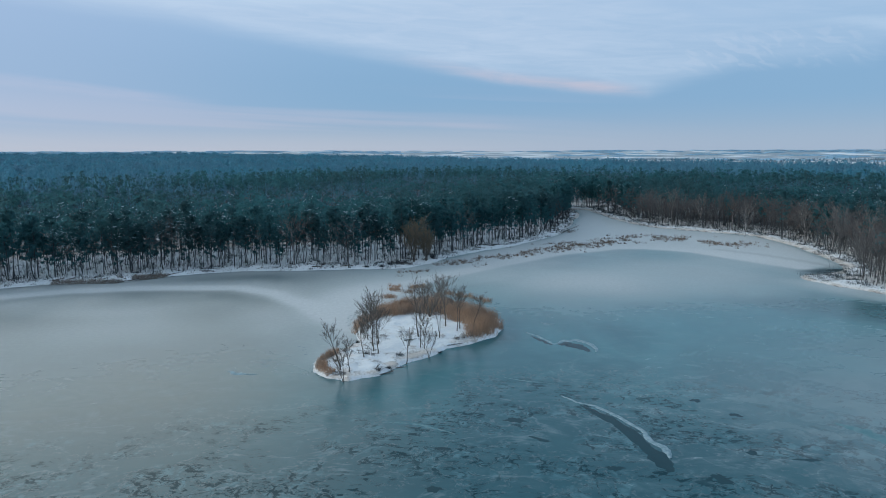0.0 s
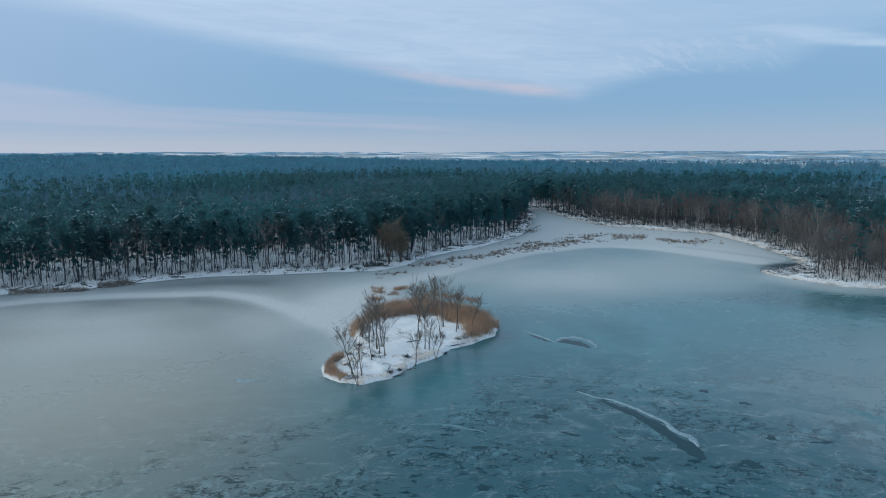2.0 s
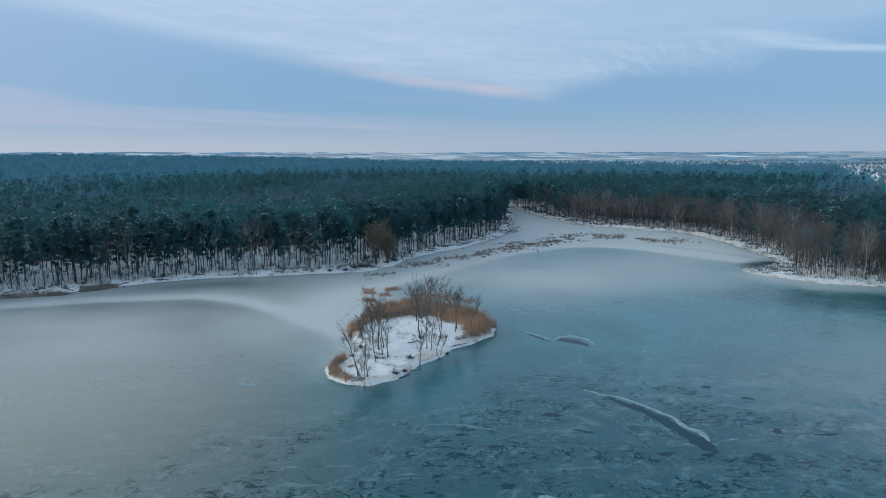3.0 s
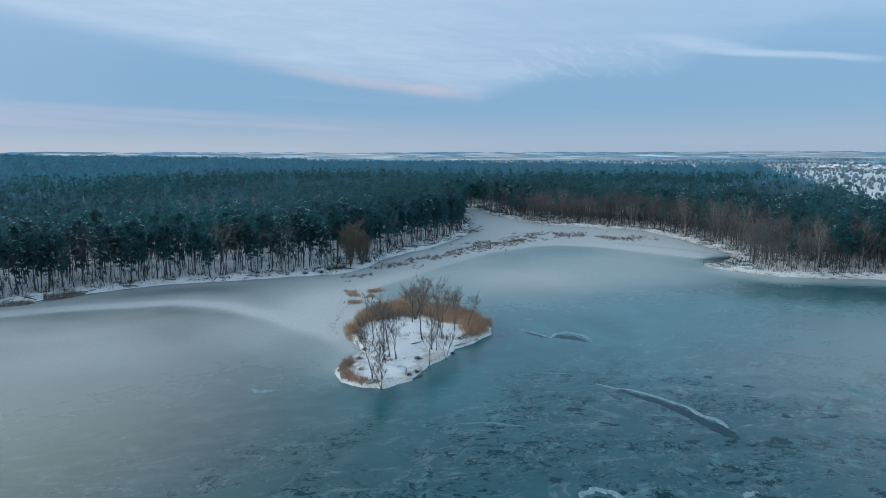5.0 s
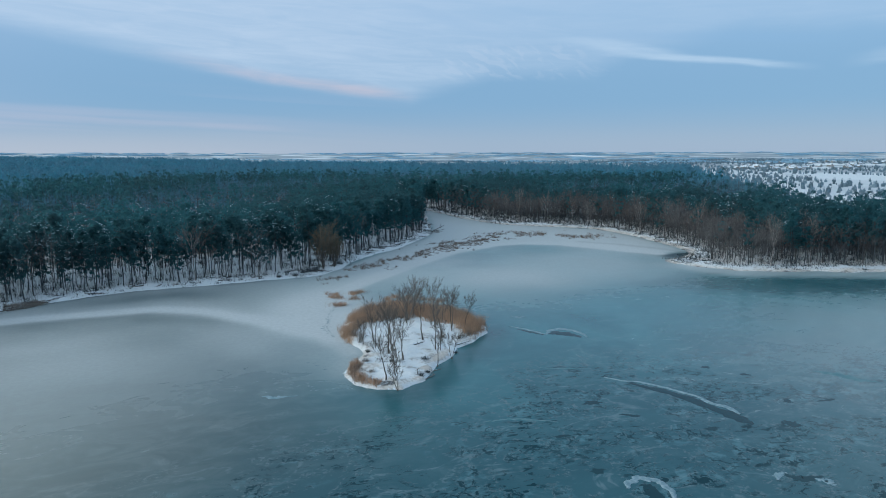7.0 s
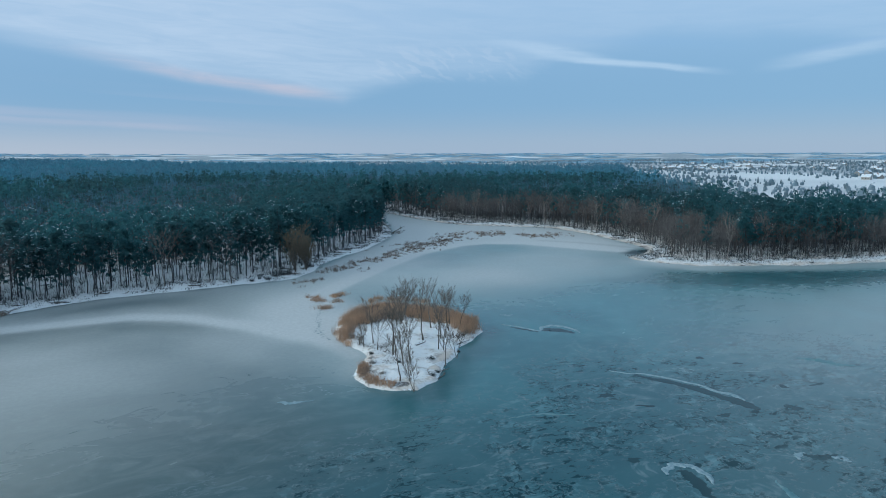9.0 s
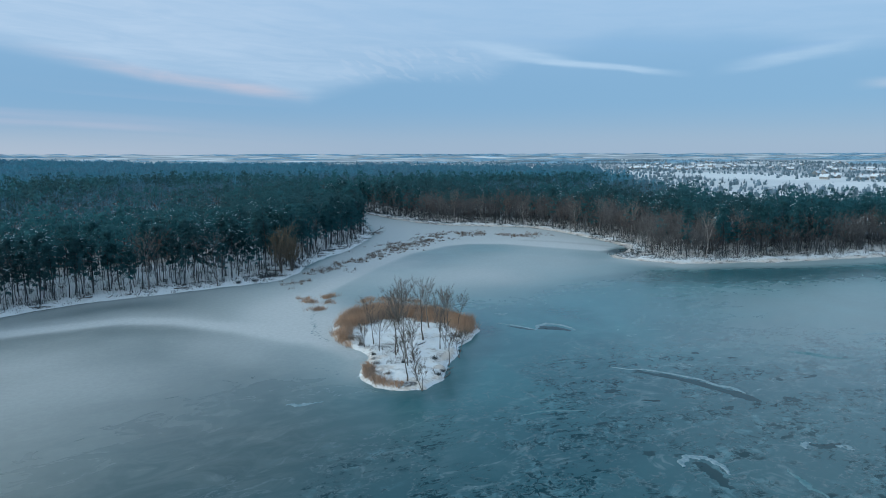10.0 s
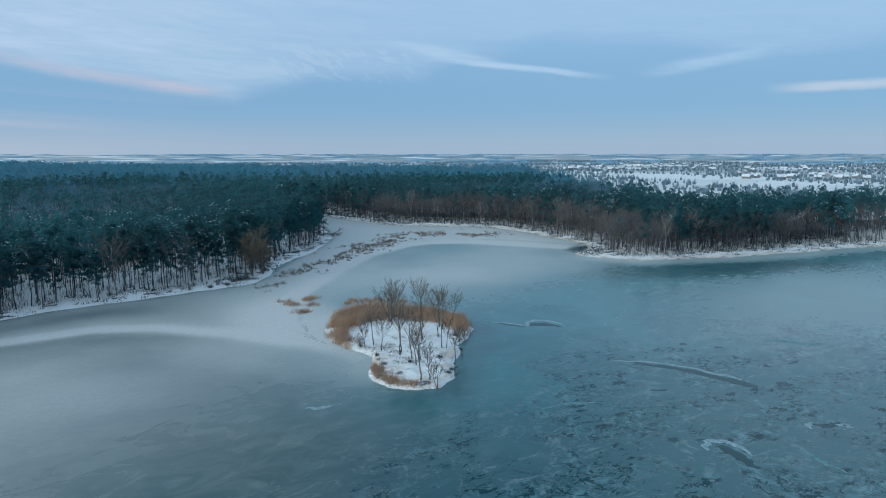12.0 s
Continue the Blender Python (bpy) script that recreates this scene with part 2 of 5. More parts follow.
def snow_ground():
    mt = bpy.data.materials.new("snow_ground")
    mt.use_nodes = True
    n = Nodes(mt.node_tree)
    p = n.put("ShaderNodeNewGeometry").outputs["Position"]
    att = n.attribute("floor")
    soft = n.noise(p, 0.25, 6, 0.6)
    grit = n.noise(p, 1.7, 6, 0.65)
    c = n.mix(n.m("MULTIPLY_ADD", soft, 0.5, n.m("MULTIPLY", n.step(grit, 0.3, 0.7), 0.5)), (0.55, 0.58, 0.62), (0.78, 0.785, 0.785))
    # leaf litter, dead grass and bare earth showing through near the shore and under trees
    litter = n.m("MULTIPLY_ADD", n.m("SUBTRACT", att, 0.5), 0.22, n.m("MULTIPLY_ADD", soft, 0.45, n.m("MULTIPLY", grit, 0.6)))
    litter = n.m("MULTIPLY", n.step(litter, 0.48, 0.66), n.step(att, 0.05, 0.6))
    c = n.mix(litter, c, n.mix(grit, (0.05, 0.052, 0.056), (0.15, 0.138, 0.128)))
    # thin snow over dead grass
    c = n.mix(n.m("MULTIPLY", n.m("MULTIPLY", n.step(att, 0.3, 0.75), n.step(att, 0.92, 0.78)), n.step(soft, 0.3, 0.7, 0.35, 0.75)), c, n.mix(grit, (0.62, 0.54, 0.47), (0.80, 0.74, 0.68)))
    # far fields: noise patches of grey-blue, stronger farther into the open country
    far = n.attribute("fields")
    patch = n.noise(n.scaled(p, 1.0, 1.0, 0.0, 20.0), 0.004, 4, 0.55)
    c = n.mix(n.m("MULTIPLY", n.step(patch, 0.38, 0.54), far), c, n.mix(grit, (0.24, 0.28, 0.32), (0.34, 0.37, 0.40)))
    b = n.put("ShaderNodeBsdfPrincipled")
    n.wire(c, b.inputs["Base Color"])
    b.inputs["Roughness"].default_value = 0.75
    b.inputs["Specular IOR Level"].default_value = 0.2
    n.wire(n.bump(n.m("ADD", soft, n.m("MULTIPLY", grit, 0.4)), 0.7, 0.5), b.inputs["Normal"])
    n.wire(b.outputs[0], n.put("ShaderNodeOutputMaterial").inputs[0])
    return mt


def lake_ice():
    mt = bpy.data.materials.new("lake_ice")
    mt.use_nodes = True
    n = Nodes(mt.node_tree)
    p = n.put("ShaderNodeNewGeometry").outputs["Position"]
    frost = n.attribute("frost")
    rot = n.attribute("rot")
    wet_reflect = n.attribute("wet_reflect")
    broad = n.noise(p, 0.035, 5, 0.6, 0.8)
    mid = n.noise(n.scaled(p, 1.0, 1.6, 1.0, 35.0), 0.13, 6, 0.62, 1.2)
    fleck = n.noise(p, 1.1, 5, 0.65, 0.4)
    c = n.mix(n.step(broad, 0.3, 0.7), (0.024, 0.108, 0.130), (0.054, 0.168, 0.190))
    c = n.mix(n.m("MULTIPLY", n.step(mid, 0.44, 0.74), n.m("MULTIPLY_ADD", rot, 0.35, 0.15)), c, (0.12, 0.24, 0.265))
    c = n.mix(n.m("MULTIPLY", n.attribute("murk"), n.step(broad, 0.25, 0.75, 0.8, 1.0)), c, n.mix(n.step(mid, 0.35, 0.7), (0.046, 0.076, 0.080), (0.082, 0.112, 0.113)))
    # faint white veins and drifted films
    vein = n.step(n.m("ABSOLUTE", n.m("SUBTRACT", n.noise(n.scaled(p, 1.0, 1.7, 1.0, 30.0), 0.06, 5, 0.55, 0.7), 0.5)), 0.022, 0.0)
    c = n.mix(n.m("MULTIPLY", rot, 0.72), c, (0.010, 0.052, 0.070))
    c = n.mix(n.m("MULTIPLY", vein, n.m("MULTIPLY", n.step(mid, 0.4, 0.65), n.m("MULTIPLY_ADD", rot, 0.15, 0.08))), c, (0.30, 0.36, 0.38))
    # dark melt pools, ragged and drawn out
    pool = n.noise(n.scaled(p, 1.0, 2.0, 1.0, 35.0), 0.6, 6, 0.68, 1.0)
    pool = n.m("MULTIPLY", n.step(n.m("MULTIPLY_ADD", n.m("SUBTRACT", mid, 0.5), -0.35, pool), 0.56, 0.585), n.step(rot, 0.15, 0.6))
    pool = n.m("MULTIPLY", pool, n.step(n.noise(p, 0.09, 3, 0.6, 0.5), 0.42, 0.58))
    # rotten plates: broken dark channels between small floes, in drifting zones
    bend = n.put("ShaderNodeTexNoise")
    bend.inputs["Scale"].default_value, bend.inputs["Detail"].default_value = 0.55, 5.0
    n.wire(p, bend.inputs["Vector"])
    push = n.put("ShaderNodeVectorMath")
    push.operation = "MULTIPLY_ADD"
    n.wire(bend.outputs["Color"], push.inputs[0])
    push.inputs[1].default_value = (3.6, 3.6, 0.0)
    n.wire(p, push.inputs[2])
    zone = n.m("MULTIPLY", n.step(n.noise(n.scaled(p, 1.0, 1.7, 1.0, -35.0), 0.07, 4, 0.6, 0.8), 0.44, 0.58), n.step(rot, 0.12, 0.7))
    for size, width, gate_scale, low in ((0.34, 0.075, 0.5, 0.47), (1.1, 0.09, 0.32, 0.50)):
        cell = n.put("ShaderNodeTexVoronoi")
        cell.feature = "DISTANCE_TO_EDGE"
        cell.inputs["Scale"].default_value = size
        n.wire(push.outputs[0], cell.inputs["Vector"])
        gate = n.step(n.noise(n.scaled(p, 1.0, 1.0, 1.0, 10.0 + 60 * size), gate_scale, 5, 0.65, 0.5), low, low + 0.07)
        wide = n.m("MULTIPLY_ADD", n.m("SUBTRACT", fleck, 0.5), 0.16, cell.outputs["Distance"])
        pool = n.m("MAXIMUM", pool, n.m("MULTIPLY", n.m("MULTIPLY", n.step(wide, width, width * 0.45), gate), zone))
    floes = n.m("MULTIPLY", zone, n.step(n.noise(p, 0.45, 5, 0.6, 0.6), 0.48, 0.66))
    c = n.mix(n.m("MULTIPLY", floes, 0.45), c, (0.12, 0.235, 0.27))
    rim = n.m("MULTIPLY", n.step(n.m("ABSOLUTE", n.m("SUBTRACT", pool, 0.35)), 0.35, 0.0), 0.35)
    c = n.mix(n.m("MULTIPLY", rim, n.step(fleck, 0.35, 0.6)), c, (0.32, 0.38, 0.40))
    c = n.mix(n.m("MULTIPLY", pool, 0.9), c, (0.003, 0.026, 0.036))
    cover = n.step(n.m("ADD", n.m("MULTIPLY", n.m("SUBTRACT", mid, 0.5), n.m("MULTIPLY", n.step(frost, 0.35, 0.75, 0.5, 0.12), n.m("MULTIPLY_ADD", rot, 0.7, 0.3))), frost), 0.0, 1.0)
    c = n.mix(cover, c, n.mix(n.step(fleck, 0.2, 0.8), (0.415, 0.43, 0.435), (0.495, 0.51, 0.515)))
    # dark wet ice, and reflections of trees darkened straight into the colour
    c = n.mix(n.m("MULTIPLY", wet_reflect, n.step(mid, 0.3, 0.7, 1.0, 0.85)), c, (0.022, 0.045, 0.055))
    b = n.put("ShaderNodeBsdfPrincipled")
    n.wire(c, b.inputs["Base Color"])
    r = n.m("MULTIPLY_ADD", cover, 0.4, n.m("MULTIPLY_ADD", mid, 0.22, 0.10))
    r = n.m("MULTIPLY", r, n.m("SUBTRACT", 1.0, n.m("MULTIPLY", wet_reflect, 0.3)))
    n.wire(n.m("MULTIPLY", r, n.m("SUBTRACT", 1.0, n.m("MULTIPLY", pool, 0.7))), b.inputs["Roughness"])
    b.inputs["IOR"].default_value = 1.38
    n.wire(n.m("MULTIPLY_ADD", pool, -0.38, 0.5), b.inputs["Specular IOR Level"])
    n.wire(n.bump(n.m("ADD", mid, n.m("MULTIPLY", fleck, 0.1)), 0.12, 0.12), b.inputs["Normal"])
    n.wire(b.outputs[0], n.put("ShaderNodeOutputMaterial").inputs[0])
    return mt


def open_water():
    mt = bpy.data.materials.new("open_water")
    mt.use_nodes = True
    n = Nodes(mt.node_tree)
    p = n.put("ShaderNodeNewGeometry").outputs["Position"]
    b = n.put("ShaderNodeBsdfPrincipled")
    n.wire(n.mix(n.noise(p, 0.5, 4), (0.004, 0.028, 0.038), (0.010, 0.044, 0.056)), b.inputs["Base Color"])
    b.inputs["Roughness"].default_value, b.inputs["Specular IOR Level"].default_value = 0.2, 0.14
    n.wire(n.bump(n.noise(p, 3.0, 3), 0.15, 0.03), b.inputs["Normal"])
    n.wire(b.outputs[0], n.put("ShaderNodeOutputMaterial").inputs[0])
    return mt


M_SNOW, M_ICE, M_WATER = snow_ground(), lake_ice(), open_water()

# ---- the plan: shore lines, islet, open country ----
SHORE_WEST = [(-330, 110), (-220, 150), (-160, 166), (-122, 179), (-112, 184), (-92, 186), (-85, 192), (-75, 198), (-60, 202.5), (-46, 203), (-30, 204.5),
        (-12, 204.5), (-4, 210), (2, 218), (14, 235), (33, 253), (48, 271), (61, 290), (68, 307), (79, 342), (90, 378), (93, 410)]
SHORE_EAST = [(101, 405), (102, 375), (103, 345), (108, 318), (114, 307), (129, 293), (145, 277), (146, 258), (145, 243), (141, 220), (137, 201), (127, 191), (113, 188), (111, 181),
        (114, 174), (121, 161), (135, 155), (156, 145), (188, 135), (214, 129), (234, 122)]
LAKE = SHORE_WEST + SHORE_EAST + [(300, 100), (380, 40), (400, -100), (300, -300), (0, -380), (-300, -300), (-400, -100)]
ISLE = [(-20, 107), (-20.5, 113), (-18.5, 117), (-15.6, 120.5), (-14.3, 124), (-15, 130), (-15.5, 138), (-13, 146), (-8, 154), (1, 158), (8, 153),
        (14, 146), (16.6, 139), (16, 132), (14, 127), (8, 122), (4, 119.5), (1, 115), (-3, 111.5), (-6, 108), (-8, 105), (-13, 102.3), (-17, 104)]
OPEN = [(4900, -700), (700, 20), (440, 90), (351, 158), (232, 207), (262, 250), (335, 330), (420, 440), (486, 528), (585, 660), (830, 966), (700, 1150),
        (420, 1400), (130, 1950), (-400, 2700), (-1500, 3600), (-3000, 4900), (4900, 4900)]

MEADOW = [(815, 675), (748, 536), (693, 407), (681, 318), (705, 285), (720, 150)]


def sdf(x, y, poly):
    """Distance to a closed line: minus inside, plus outside."""
    x, y = np.asarray(x, float), np.asarray(y, float)
    best, inside = np.full(x.shape, 1e9), np.zeros(x.shape, bool)
    for (ax, ay), (bx, by) in zip(poly, poly[1:] + poly[:1]):
        dx, dy = bx - ax, by - ay
        t = np.clip(((x - ax) * dx + (y - ay) * dy) / (dx * dx + dy * dy), 0, 1)
        best = np.minimum(best, np.hypot(x - ax - t * dx, y - ay - t * dy))
        if dy:
            inside ^= ((ay > y) != (by > y)) & (x < ax + dx * (y - ay) / dy)
    return np.where(inside, -best, best)


def line_far(x, y, line):
    """Distance to an open line, and how far along it, 0 to 1."""
    best, along = np.full(np.shape(x), 1e9), np.zeros(np.shape(x))
    for i, ((ax, ay), (bx, by)) in enumerate(zip(line, line[1:])):
        dx, dy = bx - ax, by - ay
        t = np.clip(((x - ax) * dx + (y - ay) * dy) / (dx * dx + dy * dy), 0, 1)
        d = np.hypot(x - ax - t * dx, y - ay - t * dy)
        along = np.where(d < best, (i + t) / (len(line) - 1), along)
        best = np.minimum(best, d)
    return best, along


LATTICE = np.random.RandomState(5).rand(256, 256)


def vnoise(x, y, size, octaves=3):
    """Smooth noise, 0 to 1, with lumps of that size."""
    total, amp, norm = 0.0, 1.0, 0.0
    x, y = np.asarray(x, float) / size, np.asarray(y, float) / size
    for k in range(octaves):
        xi, yi = np.floor(x).astype(int), np.floor(y).astype(int)
        fx, fy = x - xi, y - yi
        fx, fy = fx * fx * (3 - 2 * fx), fy * fy * (3 - 2 * fy)
        g = lambda i, j: LATTICE[(xi + i + 37 * k) % 256, (yi + j + 91 * k) % 256]
        total = total + amp * ((g(0, 0) * (1 - fx) + g(1, 0) * fx) * (1 - fy) + (g(0, 1) * (1 - fx) + g(1, 1) * fx) * fy)
        norm, amp, x, y = norm + amp, amp * 0.5, x * 2.03, y * 2.03
    return total / norm


def smooth(v, a, b):
    t = np.clip((v - a) / (b - a), 0, 1)
    return t * t * (3 - 2 * t)


def land_height(x, y):
    x, y = np.asarray(x, float), np.asarray(y, float)
    d = sdf(x, y, LAKE) + 3.6 * (vnoise(x, y, 8) - 0.5)
    r, bearing = np.hypot(x, y - 60), np.degrees(np.arctan2(x, y - 60))
    z = np.where(d > 0, 0.75 * (1 - np.exp(-d / 1.6)) + 1.1 * smooth(d, 3, 40), np.maximum(d * 0.45, -1.6))
    z = z + np.where(d > 0, (0.7 * (vnoise(x, y, 5.0) - 0.4) + 0.9 * (vnoise(x + 40, y, 7.5, 2) - 0.45) * smooth(d, 18, 8)) * smooth(d, 0, 4), 0)
    z = z + 11 * smooth(r, 900, 2300) * smooth(-bearing, -12, 18)
    z = z + smooth(r, 2600, 4800) * (23 + 5 * vnoise(x, y, 1500, 2)) + 8 * smooth(r, 700, 1600) * (vnoise(x, y, 420, 2) - 0.4)
    return z


def heap(name, verts, faces, mats, mat_of=None, smooth_shade=False, attrs=()):
    """A mesh object from arrays."""
    me = bpy.data.meshes.new(name)
    me.from_pydata(verts, [], faces)
    for mt in (mats if isinstance(mats, (list, tuple)) else [mats]):
        me.materials.append(mt)
    if mat_of is not None:
        me.polygons.foreach_set("material_index", np.asarray(mat_of, np.int32))
    if smooth_shade:
        me.polygons.foreach_set("use_smooth", np.ones(len(me.polygons), bool))
    for key, values in attrs:
        me.attributes.new(key, "FLOAT", "POINT").data.foreach_set("value", np.asarray(values, np.float32))
    me.update()
    return me


def sheet(xs, ys, height, keep=None):
    """Grid points and quads over the lines xs, ys."""
    gx, gy = np.meshgrid(xs, ys, indexing="ij")
    gz = height(gx, gy)
    nx, ny = gx.shape
    i = np.arange(nx * ny).reshape(nx, ny)
    quads = np.stack([i[:-1, :-1], i[1:, :-1], i[1:, 1:], i[:-1, 1:]], -1).reshape(-1, 4)
    pts = np.stack([gx, gy, gz], -1).reshape(-1, 3)
    if keep is not None:
        ok = keep(pts)[quads].any(1)
        quads = quads[ok]
        used, inv = np.unique(quads, return_inverse=True)
        pts, quads = pts[used], inv.reshape(-1, 4)
    return pts, quads


def lines(lo, fine_lo, fine_hi, hi, fine_step, grow=1.16):
    out = list(np.arange(fine_lo, fine_hi + 0.01, fine_step))
    for end, way_ in ((hi, 1), (lo, -1)):
        s, v = fine_step, out[-1] if way_ > 0 else out[0]
        while (end - v) * way_ > 0:
            s = min(s * grow, 160)
            v += s * way_
            out = out + [v] if way_ > 0 else [v] + out
    return np.array(out)


# ground: one sheet to the horizon
gp, gq = sheet(lines(-4950, -170, 270, 4950, 2.5), lines(-4950, 110, 420, 4950, 2.5), land_height)
gd = sdf(gp[:, 0], gp[:, 1], LAKE)
go = sdf(gp[:, 0], gp[:, 1], OPEN)
shore_litter = np.clip((0.30 + 0.60 * smooth(gp[:, 0], 40, 100)) * smooth(gd, 5, 0) + (0.14 + 0.50 * smooth(gp[:, 0], 80, 110)) * smooth(gd, 2, 10) + (0.10 + 0.2 * smooth(gp[:, 0], 80, 110)) * smooth(gd, 14, 40) + 0.9 * smooth(gd, 36, 62), 0, 1) * smooth(go, -10, 10)
ground = new("ground", heap("ground", gp, gq.tolist(), M_SNOW, smooth_shade=True,
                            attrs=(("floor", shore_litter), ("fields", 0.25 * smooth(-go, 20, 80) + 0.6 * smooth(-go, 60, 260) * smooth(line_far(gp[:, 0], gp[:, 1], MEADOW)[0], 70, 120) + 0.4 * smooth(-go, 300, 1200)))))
tagged(ground, "snow-covered land around the frozen lake, rising to far hills", "ground", kind="structure")

# the lake's ice, with its frost drifts, rotten ice, wet places and painted dark reflections
ARC_WEST = [(-160, 150), (-114, 168), (-100, 175), (-81, 178), (-54, 177), (-43, 170), (-30, 155), (-20, 139), (-17, 125)]
ARC_EAST = [(-13, 165), (-6, 180), (7, 194), (25, 212), (48, 232), (73, 245), (85, 245), (100, 236), (112, 216), (122, 200)]
ip, iq = sheet(lines(-420, -130, 240, 420, 2.0), lines(-400, 30, 300, 420, 2.0), lambda x, y: 0 * x, lambda p: sdf(p[:, 0], p[:, 1], LAKE) < 9)
ix, iy = ip[:, 0], ip[:, 1]
dw, aw = line_far(ix, iy, ARC_WEST)
de, ae = line_far(ix, iy, ARC_EAST)
drift = LAKE[:33] + ARC_EAST[::-1] + ARC_WEST[::-1]
ds = sdf(ix, iy, drift)
warp = 10 * (vnoise(ix, iy, 18) - 0.5)
frost = 0.62 * smooth(-(ds + 0.4 * warp), -3, 3) + 0.62 * np.exp(-(dw / 2.8) ** 2) * smooth(aw, 1.0, 0.75) + 0.6 * np.exp(-(de / 2.4) ** 2)
frost += 0.35 * smooth(dw + warp, 26, 2) * smooth(ds, -2, 2) + 0.25 * smooth(de + warp, 22, 2) * smooth(ds, -2, 2)
frost -= 0.35 * smooth(ds, 0, -12) * smooth(dw, 4, 20) * smooth(ix, -20, -60)
frost += 0.24 * smooth(np.hypot((ix + 74) / 66, (iy - 112) / 56) + 0.015 * warp, 1.25, 0.3)
frost += 0.6 * smooth(np.hypot((ix - 75) / 66, (iy - 192) / 52) + 0.015 * warp, 1.25, 0.2)
frost += 0.42 * smooth(np.hypot((ix - 112) / 95, (iy - 90) / 62) + 0.015 * warp, 1.25, 0.1)
frost += 0.22 * np.exp(-((sdf(ix, iy, ISLE)) / 4.0) ** 2) * smooth(-ix, -2, 12)
frost += 0.36 * smooth(np.hypot((ix + 14) / 17, (iy - 158) / 26) + 0.015 * warp, 1.25, 0.3)
frost += 0.16 * smooth(np.hypot((ix + 54) / 42, (iy - 142) / 22) + 0.015 * warp, 1.25, 0.2)
frost *= (1 - 0.6 * smooth(iy + 0.4 * ix, 75, 40)) * (1 - 0.65 * smooth(np.hypot((ix + 22) / 40, (iy - 82) / 26) + 0.02 * warp, 1.25, 0.35))
frost *= 1 - 0.82 * smooth(np.hypot((ix + 58) / 58, (iy - 84) / 42) + 0.01 * warp, 1.25, 0.2)
frost += 0.22 * smooth(np.hypot((ix + 84) / 34, (iy - 157) / 12), 1.3, 0.3)
frost += 0.45 * smooth(sdf(ix, iy, LAKE), -16, -4) * smooth(ix, 95, 120) * smooth(iy, 190, 170)
frost += 0.22 * smooth(ds, 2, -4) * smooth(iy, 200, 235)
frost += 0.3 * smooth(np.hypot((ix - 22) / 44, (iy - 172) / 46) + 0.015 * warp, 1.25, 0.2)
frost += 0.24 * smooth(np.hypot((ix + 92) / 62, (iy - 128) / 52) + 0.015 * warp, 1.25, 0.3)
rot = smooth(np.hypot((ix - 6) / np.where(ix < 6, 96, 104), (iy - np.where(ix < 6, 56, 62)) / np.where(ix < 6, 44, 50)) + 0.02 * warp, 1.25, 0.35)
wet_reflect = 0.36 * smooth(np.hypot((ix - 128) / 52, (iy - 134 + 0.4 * (ix - 128)) / 15) + 0.025 * warp, 1.15, 0.55)
# faint dark smear painted in place of the western forest's reflection
wet_reflect += 0.07 * smooth(np.hypot((ix + 97) / 26, (iy - 141 - 0.1 * (ix + 88)) / 9) + 0.02 * warp, 1.3, 0.2)
# dark band painted for the islet's trees and reeds mirrored off its south-east shore
wet_reflect += 0.4 * smooth(line_far(ix, iy, [(-12, 100), (-5, 106), (2, 113), (8, 119), (15, 126)])[0] + 0.25 * warp, 7, 1)
wet_reflect += 0.22 * smooth(line_far(ix, iy, [(112, 240), (122, 228), (129, 214), (133, 203)])[0] + 0.1 * warp, 2.6, 0.8)
wet_reflect += 1.0 * smooth(np.hypot((ix - 128) / 12, (iy - 194) / 5.5) + 0.02 * warp, 1.2, 0.5)
murk = smooth(-ix + 0.6 * warp, 2, 42) * smooth(iy + 0.4 * warp, 52, 88)
wet_reflect *= 1 - smooth(sdf(ix, iy, LAKE), -12, -4) * smooth(ix, 105, 125) * smooth(iy, 175, 160)
ice = new("lake_ice", heap("lake_ice", ip, iq.tolist(), M_ICE, attrs=(("frost", np.clip(frost, 0, 1)), ("rot", rot), ("wet_reflect", np.clip(wet_reflect, 0, 1)), ("murk", murk))))
tagged(ice, "grey teal lake ice with white drifts and dark melt pools", "lake", kind="structure")


# the islet
def isle_height(x, y):
    d = -sdf(x, y, ISLE) + 1.1 * (vnoise(x, y, 3.0) - 0.5)
    return np.where(d > 0, 0.55 * (1 - np.exp(-d / 0.5)) + 0.45 * smooth(d, 0, 9) + 0.7 * (vnoise(x, y, 2.0, 4) - 0.45) * smooth(d, 0, 2), np.maximum(d * 0.5, -0.5))


lp, lq = sheet(np.arange(-24, 20, 0.42), np.arange(99, 162, 0.42), isle_height, lambda p: p[:, 2] > -0.45)
ld = -sdf(lp[:, 0], lp[:, 1], ISLE)
islet = new("islet", heap("islet", lp, lq.tolist(), M_SNOW, smooth_shade=True, attrs=(("floor", 0.15 + 0.3 * smooth(vnoise(lp[:, 0], lp[:, 1], 3.0), 0.5, 0.66) + 0.22 * smooth(lp[:, 0], -8, -14) + 0.3 * smooth(np.abs(ld - 1.2), 1.6, 0.2) * smooth(lp[:, 1], 136, 112)), ("fields", 0 * ld))))
tagged(islet, "small snow-covered islet in the frozen lake", "island", kind="structure")

# ---- trees ----


def joined(bits):
    """Several (points, triangles, material) as one."""
    v, f, k, off = [], [], [], 0
    for p, t, mi in bits:
        v.append(p)
        f.append(np.asarray(t) + off)
        k.append(np.full(len(t), mi) if np.isscalar(mi) else mi)
        off += len(p)
    return np.concatenate(v), np.concatenate(f), np.concatenate(k)


